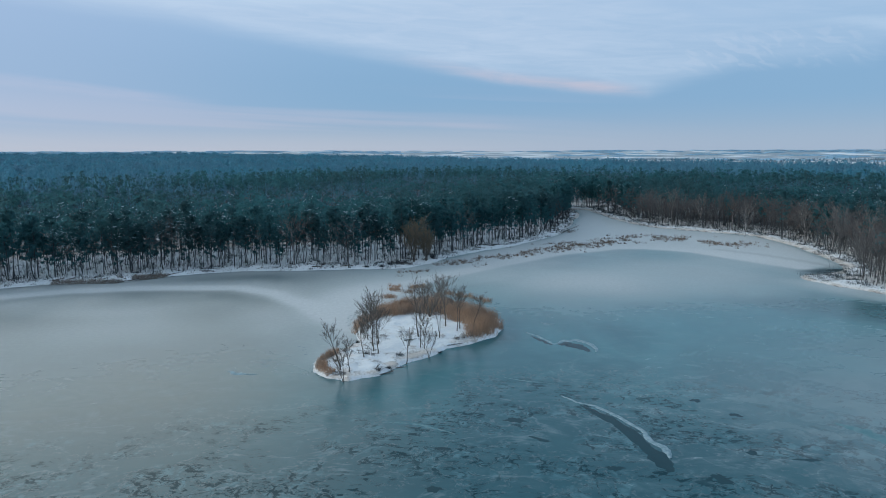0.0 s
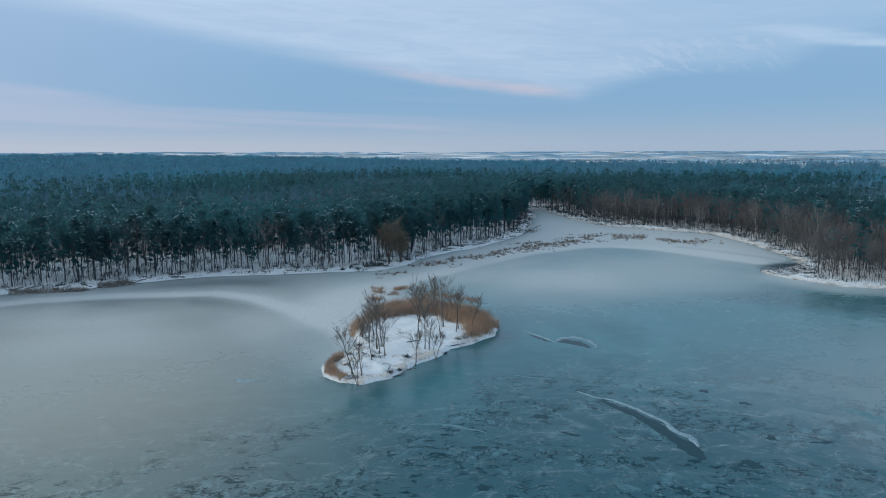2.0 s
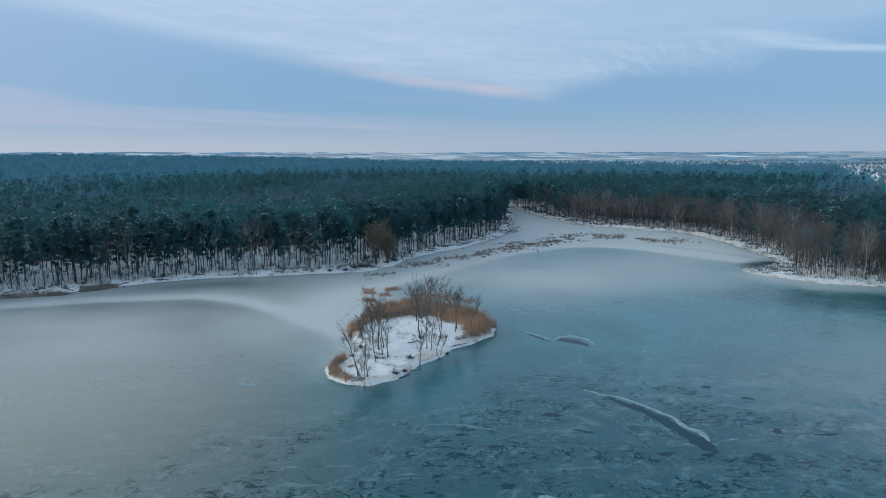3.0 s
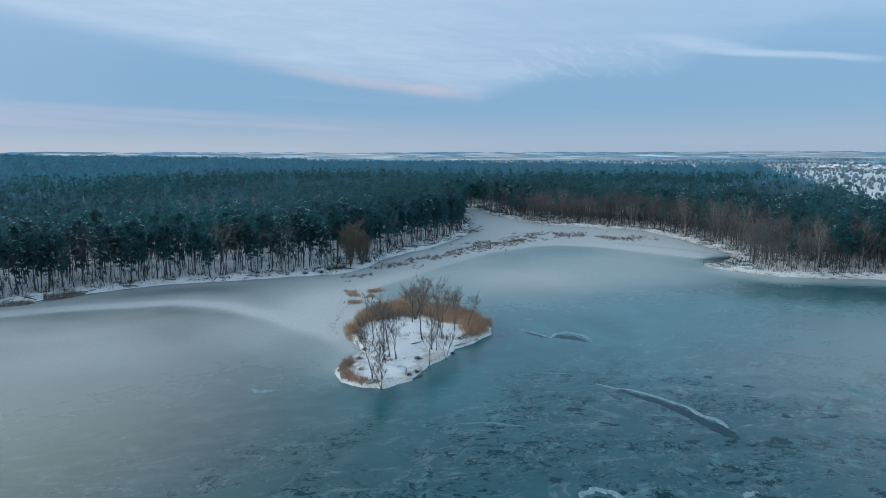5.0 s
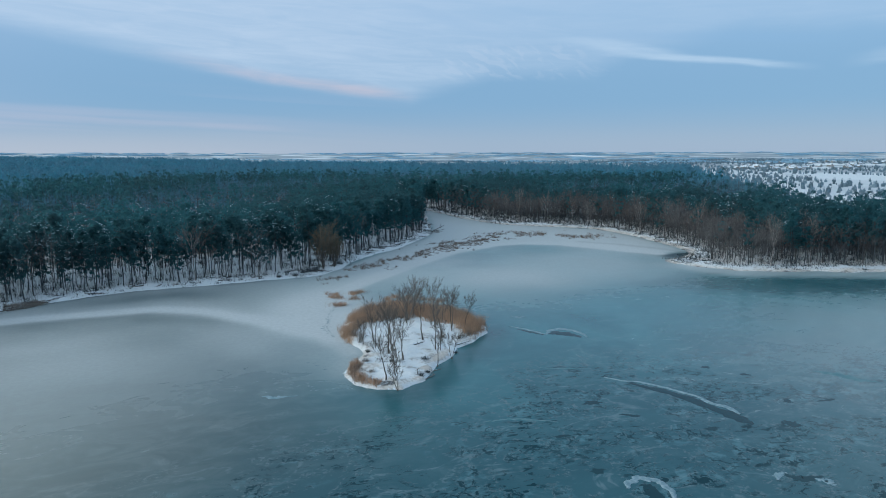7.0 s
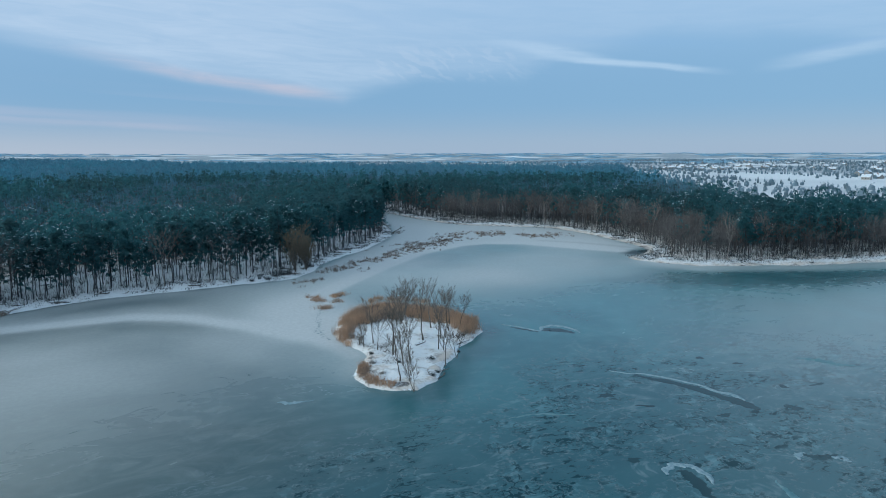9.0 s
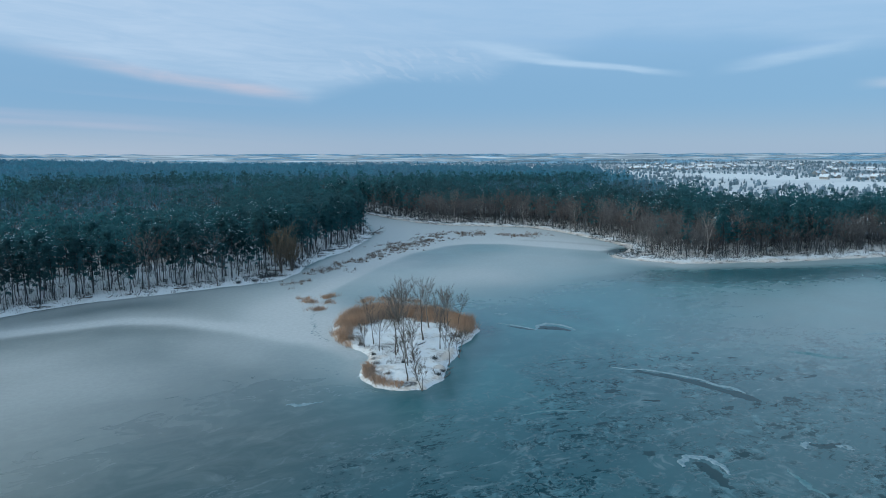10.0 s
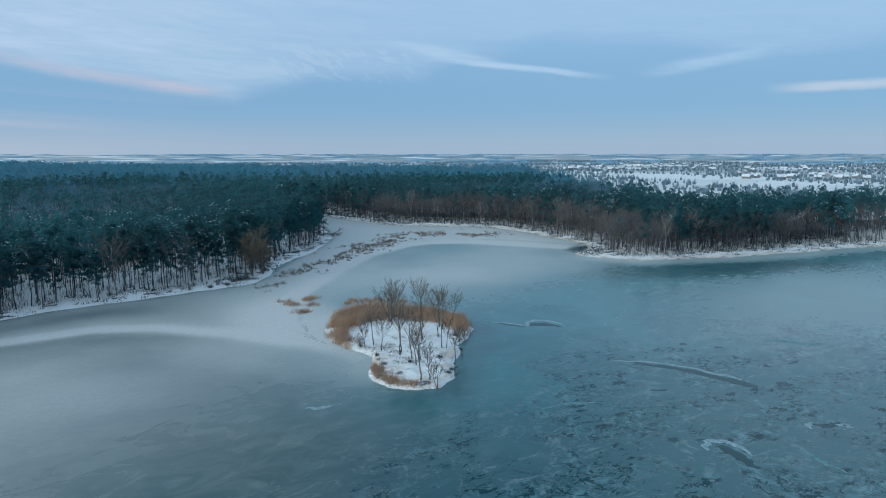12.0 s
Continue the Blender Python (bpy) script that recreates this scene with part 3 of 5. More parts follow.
def tube(path, radii, sides, mi=0):
    path, n = np.asarray(path, float), len(path)
    d = np.gradient(path, axis=0)
    d /= np.linalg.norm(d, axis=1)[:, None] + 1e-9
    ref = np.where(np.abs(d[:, 2:3]) > 0.9, [[1.0, 0, 0]], [[0, 0, 1.0]])
    u = np.cross(d, ref)
    u /= np.linalg.norm(u, axis=1)[:, None] + 1e-9
    v = np.cross(d, u)
    a = np.arange(sides) * 2 * math.pi / sides
    pts = path[:, None] + np.asarray(radii)[:, None, None] * (np.cos(a)[None, :, None] * u[:, None] + np.sin(a)[None, :, None] * v[:, None])
    i = np.arange(n * sides).reshape(n, sides)
    j = np.roll(i, -1, 1)
    t = np.concatenate([np.stack([i[:-1], j[:-1], j[1:]], -1).reshape(-1, 3), np.stack([i[:-1], j[1:], i[1:]], -1).reshape(-1, 3)])
    return pts.reshape(-1, 3), t, mi


def unit(rs, n):
    v = rs.normal(size=(n, 3))
    return v / np.linalg.norm(v, axis=1)[:, None]


def blades(base, tip, width, rs, mi=0):
    """One slender triangle for each base and tip."""
    n = len(base)
    side = np.cross(tip - base, unit(rs, n))
    side /= np.linalg.norm(side, axis=1)[:, None] + 1e-9
    w_ = np.broadcast_to(np.asarray(width, float), (n,))[:, None] / 2
    return np.stack([base - side * w_, base + side * w_, tip], 1).reshape(-1, 3), np.arange(3 * n).reshape(n, 3), mi


def tufts(centres, size, per, spread, rs, mi=0, flat_=0.7):
    """Loose triangles about centres: needle sprays and leaf clumps."""
    c = np.repeat(centres, per, 0) + rs.normal(size=(len(centres) * per, 3)) * spread * np.array([1, 1, flat_])
    a, b = unit(rs, len(c)), unit(rs, len(c))
    a[:, 2] *= 0.6
    b[:, 2] *= 0.6
    s = size * rs.uniform(0.6, 1.3, (len(c), 1))
    return np.stack([c - a * s * 0.5, c + a * s * 0.5, c + b * s * 0.8], 1).reshape(-1, 3), np.arange(3 * len(c)).reshape(-1, 3), mi


def shell(centre, radius, count, size, rs, mi=0, flat_=0.75):
    """Ragged sprays lying round a lump of foliage."""
    n = unit(rs, count)
    n[:, 2] = np.where(n[:, 2] < -0.35, -n[:, 2], n[:, 2])
    c = np.asarray(centre) + n * radius * rs.uniform(0.72, 1.12, (count, 1)) * np.array([1, 1, flat_])
    a_ = np.cross(n, unit(rs, count))
    a_ /= np.linalg.norm(a_, axis=1)[:, None] + 1e-9
    b_ = np.cross(n, a_) + 0.45 * unit(rs, count)
    a_ = a_ + 0.35 * unit(rs, count)
    z_ = size * rs.uniform(0.6, 1.3, (count, 1))
    return np.stack([c - a_ * z_ * 0.55 - b_ * z_ * 0.3, c + a_ * z_ * 0.55 - b_ * z_ * 0.3, c + b_ * z_ * 0.75], 1).reshape(-1, 3), np.arange(3 * count).reshape(-1, 3), mi


def forked_tree(seed, h, r, fork=0.42, limbs=10, subs=5, twigs=9, wide=0.34, steep=1.25, lean=(0, 0), stems=1, twig_w=0.02, sides=6, lite=False, splay=0.3):
    """A leafless broadleaf tree with a clean trunk, steep limbs that curve upwards and a fan of fine twigs: (wood, twigs)."""
    rs = np.random.RandomState(seed)
    wood, tb, tt = [], [], []
    steps = 3 if lite else 5
    q = np.linspace(0, 1, steps)

    def limb(p, d, ln, r0, curl, n_sides):
        bend = rs.normal(0, 0.05, 3) * ln
        path = p + np.outer(q, d) * ln + np.outer(q ** 2, [bend[0], bend[1], curl * ln]) + rs.normal(0, 0.018, (steps, 3)) * ln * (q > 0)[:, None]
        wood.append(tube(path, r0 * (1 - 0.78 * q) + 0.004, n_sides))
        return path

    def on(path, t):
        return np.array([np.interp(t, q, path[:, i]) for i in range(3)])

    def spray(path, d, ln, count, size):
        t = rs.uniform(0.25, 1.0, count)
        b = np.stack([np.interp(t, q, path[:, i]) for i in range(3)], 1)
        e = d + rs.normal(0, 0.45, (count, 3)) + np.array([0, 0, 0.3])
        e /= np.linalg.norm(e, axis=1)[:, None]
        tb.append(b)
        tt.append(b + e * size * rs.uniform(0.45, 1.1, (count, 1)))

    for s in range(stems):
        hh = h * (1 if s == 0 else rs.uniform(0.72, 0.98))
        turn = s * 2.4 + rs.uniform(0, 1)
        lx, ly = lean if stems == 1 else (lean[0] + splay * math.cos(turn) * rs.uniform(0.5, 1), lean[1] + splay * math.sin(turn) * rs.uniform(0.5, 1))
        u = np.linspace(0, 1, 9)
        wave = np.cumsum(rs.normal(0, 0.012, (9, 2)), 0) * hh
        wave[0] = 0
        stem = np.stack([lx * hh * u + wave[:, 0], ly * hh * u + wave[:, 1], hh * 0.93 * u - 0.35 * (u == 0)], 1)
        rad = r * (1 - 0.9 * u ** 0.8) * (1 if stems == 1 else 0.75) + 0.01
        rad[0] *= 1.4
        wood.append(tube(stem, rad, sides))
        for k in range(limbs):
            v = (k + rs.rand()) / limbs
            t0 = fork + (0.97 - fork) * v
            p0 = np.array([np.interp(t0, u, stem[:, i]) for i in range(3)])
            ang = turn + k * 2.4 + rs.uniform(-0.5, 0.5)
            ln = hh * wide * (0.62 + 0.75 * math.sin(math.pi * min(1.0, 0.25 + 0.75 * v))) * rs.uniform(0.6, 1.15)
            ln = min(ln, (1.03 - t0) * hh * 1.25 + 0.06 * hh)
            d = np.array([math.cos(ang), math.sin(ang), steep * rs.uniform(0.7, 1.4)])
            d /= np.linalg.norm(d)
            r0 = max(0.014, np.interp(t0, u, rad) * rs.uniform(0.24, 0.42))
            path = limb(p0, d, ln, r0, 0.18, 3 if lite else 4)
            spray(path, d, ln, twigs, ln * 0.3)
            for j in range(subs):
                p1 = on(path, rs.uniform(0.25, 0.98))
                d1 = d + rs.normal(0, 0.42, 3) + np.array([0, 0, 0.22])
                d1 /= np.linalg.norm(d1)
                l1 = ln * rs.uniform(0.28, 0.58)
                sub = limb(p1, d1, l1, r0 * 0.36, 0.08, 3)
                spray(sub, d1, l1, twigs, l1 * 0.55)
    return joined(wood), blades(np.concatenate(tb), np.concatenate(tt), twig_w, rs)


def pine_tree(seed, h, crown=0.45, wide=2.6, boughs=24, per=27, size=0.62, snowy=0.06):
    """A tall pine: (wood, needles)."""
    rs = np.random.RandomState(seed)
    u = np.linspace(0, 1, 7)
    bend = np.cumsum(rs.normal(0, 0.01, (7, 2)), 0) * h
    bend[0] = 0
    stem = np.stack([bend[:, 0], bend[:, 1], h * 0.97 * u - 0.4 * (u == 0)], 1)
    rad = 0.15 * (1 - 0.85 * u)
    rad[0] *= 1.3
    wood, spots, white = [tube(stem, rad, 6)], [], []
    for k in range(boughs):
        t0 = (1 - crown) + crown * (k + rs.rand()) / boughs
        v = (t0 - 1 + crown) / crown
        p0 = np.array([np.interp(t0, u, stem[:, i]) for i in range(3)])
        ang = k * 2.4 + rs.uniform(-0.6, 0.6)
        ln = wide * (0.45 + 0.75 * math.sin(math.pi * min(1, v * 0.75 + 0.18))) * rs.uniform(0.55, 1.15) * (1.05 - 0.45 * v)
        d = np.array([math.cos(ang), math.sin(ang), 0.15 + 0.5 * v])
        end = p0 + d * ln
        wood.append(tube([p0, end], [0.05, 0.012], 3))
        spots.append(p0 + d * ln * rs.uniform(0.45, 1.0, (3, 1)) + rs.normal(0, 0.25, (3, 3)))
        if v > 0.4 and rs.rand() < snowy * 2.6:         # snow lying along the bough and on its side shoots
            for j in range(6):
                a_ = p0 + d * ln * rs.uniform(0.3, 0.9) + rs.normal(0, 0.35, 3) * [1, 1, 0.6] + [0, 0, 0.3]
                b_ = a_ + (d * [1, 1, 0.4] + rs.normal(0, 0.5, 3) * [1, 1, 0.5]) * rs.uniform(0.4, 1.0)
                white.append(tube([a_, (a_ + b_) / 2 + [0, 0, 0.07], b_], [0.03, rs.uniform(0.04, 0.11), 0.02], 3, 1))
    spots.append(stem[-1] + rs.normal(0, 0.5, (3, 3)))
    for k in range(4):          # dead stubs below the crown
        p0 = np.array([0, 0, h * (1 - crown) * rs.uniform(0.4, 0.98)])
        ang = rs.uniform(0, 6.3)
        wood.append(tube([p0, p0 + np.array([math.cos(ang), math.sin(ang), -0.1]) * rs.uniform(0.5, 1.4)], [0.025, 0.008], 3))
    spots = np.concatenate(spots)
    lumps = [shell(spots[i], rs.uniform(0.6, 1.0), 18, 0.8, rs) for i in rs.choice(len(spots), 14, replace=False)]
    return joined(wood), joined(lumps + [tufts(spots, size, max(1, per // 3), 0.42, rs, 0, 0.55)] + white)


def far_pine(seed, h, wide, count, size, snowy=0.0, lump=20):
    """A pine for deep in the wood: stem, lumps and loose sprays."""
    rs = np.random.RandomState(seed)
    bits, mid = [tube([(0, 0, -0.3), (0, 0, h * 0.8)], [0.14, 0.05], 3, 1)], []
    for k in range(3):
        a_, r_ = k * 2.1 + rs.uniform(-0.5, 0.5), wide * rs.uniform(0.25, 0.6)
        c = np.array([r_ * math.cos(a_), r_ * math.sin(a_), h * (0.56 + 0.14 * k + rs.uniform(-0.03, 0.03))])
        mid.append(c)
        bits.append(shell(c, wide * rs.uniform(0.55, 0.8), lump, 0.85 * (20 / lump) ** 0.6, rs, 0, 0.8))
    c = np.array(mid)[rs.randint(3, size=count)] + unit(rs, count) * wide * 0.68 * np.array([1, 1, 0.75])
    for k in range(int(snowy * 45)):
        a_ = mid[rs.randint(3)] + unit(rs, 1)[0] * wide * np.array([0.7, 0.7, 0.3]) + [0, 0, 0.3 * wide]
        b_ = a_ + unit(rs, 1)[0] * np.array([1.1, 1.1, 0.35])
        bits.append(tube([a_, (a_ + b_) / 2 + [0, 0, 0.07], b_], [0.03, rs.uniform(0.05, 0.12), 0.02], 3, 2))
    return joined(bits + [tufts(c, size, 1, 0.12, rs)])


def far_bare(seed, h, count, short=0.05, long=0.13, wide=0.085):
    """A leafless tree for deep in the wood: stem, steep limbs, an oval haze of twigs."""
    rs = np.random.RandomState(seed)
    n = unit(rs, count)
    b = np.array([0, 0, 0.66 * h]) + n * rs.uniform(0.25, 1.0, (count, 1)) * np.array([0.17, 0.17, 0.27]) * h
    e = n * np.array([0.6, 0.6, 0.3]) + rs.normal(0, 0.3, (count, 3)) + np.array([0, 0, 0.75])
    a = rs.uniform(0, 6.28, 7)
    lo = np.stack([0 * a, 0 * a, h * rs.uniform(0.35, 0.65, 7)], 1)
    hi = lo + np.stack([np.cos(a) * 0.16, np.sin(a) * 0.16, rs.uniform(0.18, 0.32, 7)], 1) * h
    return joined([tube([(0, 0, -0.3), (0.2, 0, h * 0.5), (0, 0.1, h * 0.95)], [0.15, 0.10, 0.02], 3, 0), blades(lo, hi, 0.14, rs, 0),
                   blades(b, b + e * h * rs.uniform(short, long, (count, 1)), wide, rs, 1)])


def clump(seed, count, size):
    """A lump of far wood, unit wide: a closed rough dome with ragged top."""
    rs = np.random.RandomState(seed)
    a = np.arange(7) * 2 * math.pi / 7
    ring = lambda r, z: np.stack([r * np.cos(a) * rs.uniform(0.8, 1.2, 7), r * np.sin(a) * rs.uniform(0.8, 1.2, 7), np.full(7, z)], 1)
    p = np.concatenate([ring(1.0, 0.0), ring(0.8, 0.6), [[0, 0, 0.85]]])
    i = np.arange(7)
    j = (i + 1) % 7
    t = np.concatenate([np.stack([i, j, j + 7], 1), np.stack([i, j + 7, i + 7], 1), np.stack([i + 7, j + 7, np.full(7, 14)], 1)])
    q, s, _ = shell((0, 0, 0.15), 0.85, count, size, rs, 0, 0.9)
    return joined([(p * 0.78, t, 0), (q, s, 0)])


def spread_out(name, templates, spots, mats, rs, label, category, lo=0.8, hi=1.2, squash=None):
    """One object of many scattered copies of the templates, for what nobody could count. spots: rows of x, y, z."""
    vs, fs, ks, ts, off = [], [], [], [], 0
    which = rs.randint(len(templates), size=len(spots))
    for i, (v, f, k) in enumerate(templates):
        s = spots[which == i]
        if not len(s):
            continue
        a, g = rs.uniform(0, 6.283, len(s)), rs.uniform(lo, hi, len(s))
        ca, sa = (np.cos(a) * g)[:, None], (np.sin(a) * g)[:, None]
        x = v[None, :, 0] * ca - v[None, :, 1] * sa + s[:, 0:1]
        y = v[None, :, 0] * sa + v[None, :, 1] * ca + s[:, 1:2]
        z = v[None, :, 2] * (g * rs.uniform(0.85, 1.12, len(s)))[:, None] + s[:, 2:3]
        if squash is not None:
            q = squash[which == i][:, None]
            x, y = s[:, 0:1] + (x - s[:, 0:1]) * q, s[:, 1:2] + (y - s[:, 1:2]) * q
        vs.append(np.stack([x, y, z], -1).reshape(-1, 3))
        fs.append((f[None] + (np.arange(len(s)) * len(v))[:, None, None]).reshape(-1, 3) + off)
        ks.append(np.tile(k, len(s)))
        ts.append(np.repeat(rs.rand(len(s)), len(v)))
        off += len(v) * len(s)
    v, f, k = np.concatenate(vs), np.concatenate(fs).astype(np.int32), np.concatenate(ks)
    me = bpy.data.meshes.new(name)
    me.vertices.add(len(v))
    me.vertices.foreach_set("co", v.astype(np.float32).ravel())
    me.loops.add(3 * len(f))
    me.loops.foreach_set("vertex_index", f.ravel())
    me.polygons.add(len(f))
    me.polygons.foreach_set("loop_start", np.arange(0, 3 * len(f), 3, dtype=np.int32))
    for mt in mats:
        me.materials.append(mt)
    me.polygons.foreach_set("material_index", k.astype(np.int32))
    me.update(calc_edges=True)
    me.attributes.new("tone", "FLOAT", "POINT").data.foreach_set("value", np.concatenate(ts).astype(np.float32))
    return tagged(new(name, me), label, category, kind="stuff")


def tri_mesh(name, bit, mats):
    v, f, k = bit
    return heap(name, v, np.asarray(f).tolist(), mats, None if np.isscalar(k) else k)


def tree_thing(name, wood, crown, wood_mat, crown_mats, place, label, turn=0.0, size=1.0, group="", base_parts=None):
    """An Empty at the foot that parents the trunk and the crown."""
    root = new(name)
    root.matrix_basis = pose(*place, 0, 0, turn) @ Matrix.Scale(size, 4)
    if base_parts is None:
        base_parts = (tri_mesh("trunk", wood, [wood_mat]), tri_mesh("crown", crown, crown_mats))
    for nm, me in zip(("trunk", "crown"), base_parts):
        new(nm, me).parent = root
    tagged(root, label, "tree", group)
    return root, base_parts


def on_land(x, y):
    return float(land_height(np.array([x]), np.array([y]))[0])


def scatter_points(rs, x0, x1, y0, y1, gap):
    gx, gy = np.meshgrid(np.arange(x0, x1, gap), np.arange(y0, y1, gap))
    x = gx.ravel() + rs.uniform(-0.48, 0.48, gx.size) * gap
    y = gy.ravel() + rs.uniform(-0.48, 0.48, gx.size) * gap
    return x, y


rs = np.random.RandomState(11)
PINES = [pine_tree(20 + i, 18.5 + 0.7 * (i % 4), 0.60 + 0.07 * (i % 3), 2.3 + 0.3 * (i % 3), snowy=(0.0, 0.02, 0.26, 0.0, 0.11)[i]) for i in range(5)]
BARES = [forked_tree(40 + i, 12.6 + i, 0.13, 0.34, 11, 5, 14, 0.35, 0.85, twig_w=0.055, sides=4, lite=True) for i in range(4)]
BIRCHES = [forked_tree(60 + i, 15.5 + i, 0.17, 0.30, 14, 6, 9, 0.30, 1.7, twig_w=0.045, sides=5, lite=True) for i in range(2)]
PINE_MESH = [(tri_mesh("trunk", a_, [M_PBARK]), tri_mesh("crown", b_, [M_NEEDLE, M_FROST])) for a_, b_ in PINES]
BARE_MESH = [(tri_mesh("trunk", a_, [M_SHOREBARK]), tri_mesh("crown", b_, [(M_TWIG, M_RUST, M_TWIG, M_TWIG)[i]])) for i, (a_, b_) in enumerate(BARES)]
BIRCH_MESH = [(tri_mesh("trunk", a_, [M_BIRCH]), tri_mesh("crown", b_, [M_PALETWIG])) for a_, b_ in BIRCHES]


def leafless_share(x, y):
    """How much of the wood there is bare broadleaf rather than pine."""
    d = sdf(x, y, LAKE)
    east = smooth(x - 0.15 * (y - 300), 84, 100)
    return np.clip(east * smooth(d, 48, 16) * np.where(vnoise(x, y, 22, 2) > 0.6, 0.45, 0.95) + 0.09 * (1 - east), 0, 1)


# trees along the shore, each a thing of its own
x, y = scatter_points(rs, -150, 250, 118, 420, 3.3)
d = sdf(x, y, LAKE)
inset = 4.2 + 5 * (vnoise(x, y, 30, 2) - 0.5) + 4.0 * np.exp(-((x + 105) / 12) ** 2) + 5 * np.exp(-(np.hypot(x + 18, y - 208) / 9) ** 2) + 5 * smooth(x, 125, 150) * smooth(y, 200, 170) + 14 * np.exp(-(np.hypot(x - 117, y - 183) / 9) ** 2) + 9 * smooth(x, 196, 218) * smooth(y, 190, 160)
keep = (d > inset) & (d < inset + 9.0) & (sdf(x, y, OPEN) > 2)
x, y, d = x[keep], y[keep], (d - inset)[keep]
order = np.argsort(d + rs.uniform(0, 3, len(d)))
x, y = x[order], y[order]
h_ = land_height(x, y)
share = leafless_share(x, y)
roll = rs.rand(len(x))
is_bare = roll < share
made = {True: 0, False: 0}
rest_bare, rest_pine = [], []
for i in range(len(x)):
    kind = bool(is_bare[i])
    place, turn = (x[i], y[i], h_[i] - 0.1), rs.uniform(0, 360)
    made[kind] += 1
    if made[kind] > 290:
        (rest_bare if kind else rest_pine).append(place)
        continue
    small = 0.82 if x[i] > 112 and y[i] < 215 else 1.0
    if kind and roll[i] < share[i] * 0.985:
        k = rs.choice(4, p=(0.35, 0.1, 0.33, 0.22))
        tree_thing("bare_tree", None, None, None, None, place, ("bare grey-brown alder on the snowy lake shore", "bare red-brown twigged tree on the snowy shore",
                   "bare grey-brown alder on the snowy lake shore", "tall bare alder at the edge of the wood")[k], turn, small * rs.uniform(0.62, 1.08), "trees along the shore", BARE_MESH[k])
    elif kind:
        tree_thing("birch_tree", None, None, None, None, place, "bare white-barked birch at the lake's edge", turn, small * rs.uniform(0.8, 1.0), "trees along the shore", BIRCH_MESH[i % 2])
    else:
        k = rs.choice(5, p=(0.18, 0.2, 0.2, 0.17, 0.25) if x[i] < 0 else (0.33, 0.29, 0.02, 0.3, 0.06))
        tree_thing("pine_tree", None, None, None, None, place, "tall dark green pine with a bare trunk" + (", snow on its boughs" if k in (2, 4) else ""), turn,
                   rs.uniform(0.62, 1.08), "trees along the shore", PINE_MESH[k])
merge = lambda pair, up: joined([pair[0], (pair[1][0], pair[1][1], np.zeros(len(pair[1][1]), int) + up if np.isscalar(pair[1][2]) else pair[1][2] + up)])
if rest_bare:
    spread_out("bare_thicket", [merge(b_, 1) for b_ in BARES], np.array(rest_bare), [M_SHOREBARK, M_TWIG], rs, "close-set bare alders behind the shore", "forest", 0.75, 1.05)
if rest_pine:
    spread_out("pine_edge", [merge(b_, 1) for b_ in PINES], np.array(rest_pine), [M_PBARK, M_NEEDLE, M_FROST], rs, "tall pines close behind the shore", "forest", 0.65, 1.08)

# the wood behind them: single trees that nobody could count
x, y = scatter_points(rs, -520, 420, 60, 760, 5.25)
x2, y2 = scatter_points(rs, 110, 345, 125, 330, 5.4)
near_ = sdf(x2, y2, LAKE) < 95
x3, y3 = scatter_points(rs, -175, 250, 112, 430, 3.7)
d3 = sdf(x3, y3, LAKE)
edge_ = (d3 > 15) & (d3 < 58) & (rs.rand(len(x3)) < np.where(x3 < 60, 0.22 + 0.6 * smooth(d3, 22, 40), 0.4 + 0.5 * smooth(d3, 22, 40)))
x, y = np.concatenate([x, x2[near_], x3[edge_]]), np.concatenate([y, y2[near_], y3[edge_]])
d = sdf(x, y, LAKE)
inset = 10.0 + 5 * (vnoise(x, y, 30, 2) - 0.5)
bearing = np.degrees(np.arctan2(x + 36, y))
keep = (d > inset) & (sdf(x, y, OPEN) > 2) & (np.hypot(x, y - 100) < 640) & (bearing > -62) & (d < 420)
keep &= rs.rand(len(x)) < smooth(d, 460, 120) * 0.75 + 0.15
x, y = x[keep], y[keep]
spots = np.stack([x, y, land_height(x, y) - 0.1], 1)
bare = rs.rand(len(x)) < np.maximum(leafless_share(x, y), smooth(vnoise(x, y * 2.6, 210, 3), 0.46, 0.56) * 0.92 * smooth(sdf(x, y, LAKE), 45, 100))
near_bare = bare & (sdf(x, y, LAKE) < 75)
spread_out("alder_wood", [far_bare(95 + i, 12 + i, 110) for i in range(5)], spots[near_bare], [M_SHOREBARK, M_TWIG], rs, "brown leafless alder wood behind the shore", "forest", 0.65, 1.12)
bare &= ~near_bare
pine = ~bare & ~near_bare
white = pine & (rs.rand(len(x)) < np.where(x < 20, 0.30 * smooth(sdf(x, y, LAKE), 75, 25) * smooth(x, 20, -30), 0.13 * smooth(x, 150, 180) * smooth(sdf(x, y, LAKE), 90, 50)))
deep, fore = sdf(x, y, LAKE) > 120, sdf(x, y, LAKE) < 72
for part_, lumps_, loose in ((pine & ~white & fore, 30, 24), (pine & ~white & ~fore & ~deep, 17, 12), (pine & ~white & deep, 10, 8)):
    spread_out("pine_wood", [far_pine(80 + i, 17 + i % 4, 2.3 + 0.2 * (i % 3), loose, 0.8, 0.0, lumps_) for i in range(6)], spots[part_], [M_NEEDLE, M_PBARK], rs,
               "dense dark green pine wood behind the shore", "forest", 0.72, 1.15)
spread_out("snowy_pine_wood", [far_pine(180 + i, 17 + i % 4, 2.3 + 0.2 * (i % 3), 14, 0.9, (0.2, 0.4, 0.6)[i % 3]) for i in range(6)], spots[white], [M_NEEDLE, M_PBARK, M_FROST], rs,
           "dark pines with snow lying along their boughs", "forest", 0.85, 1.1)
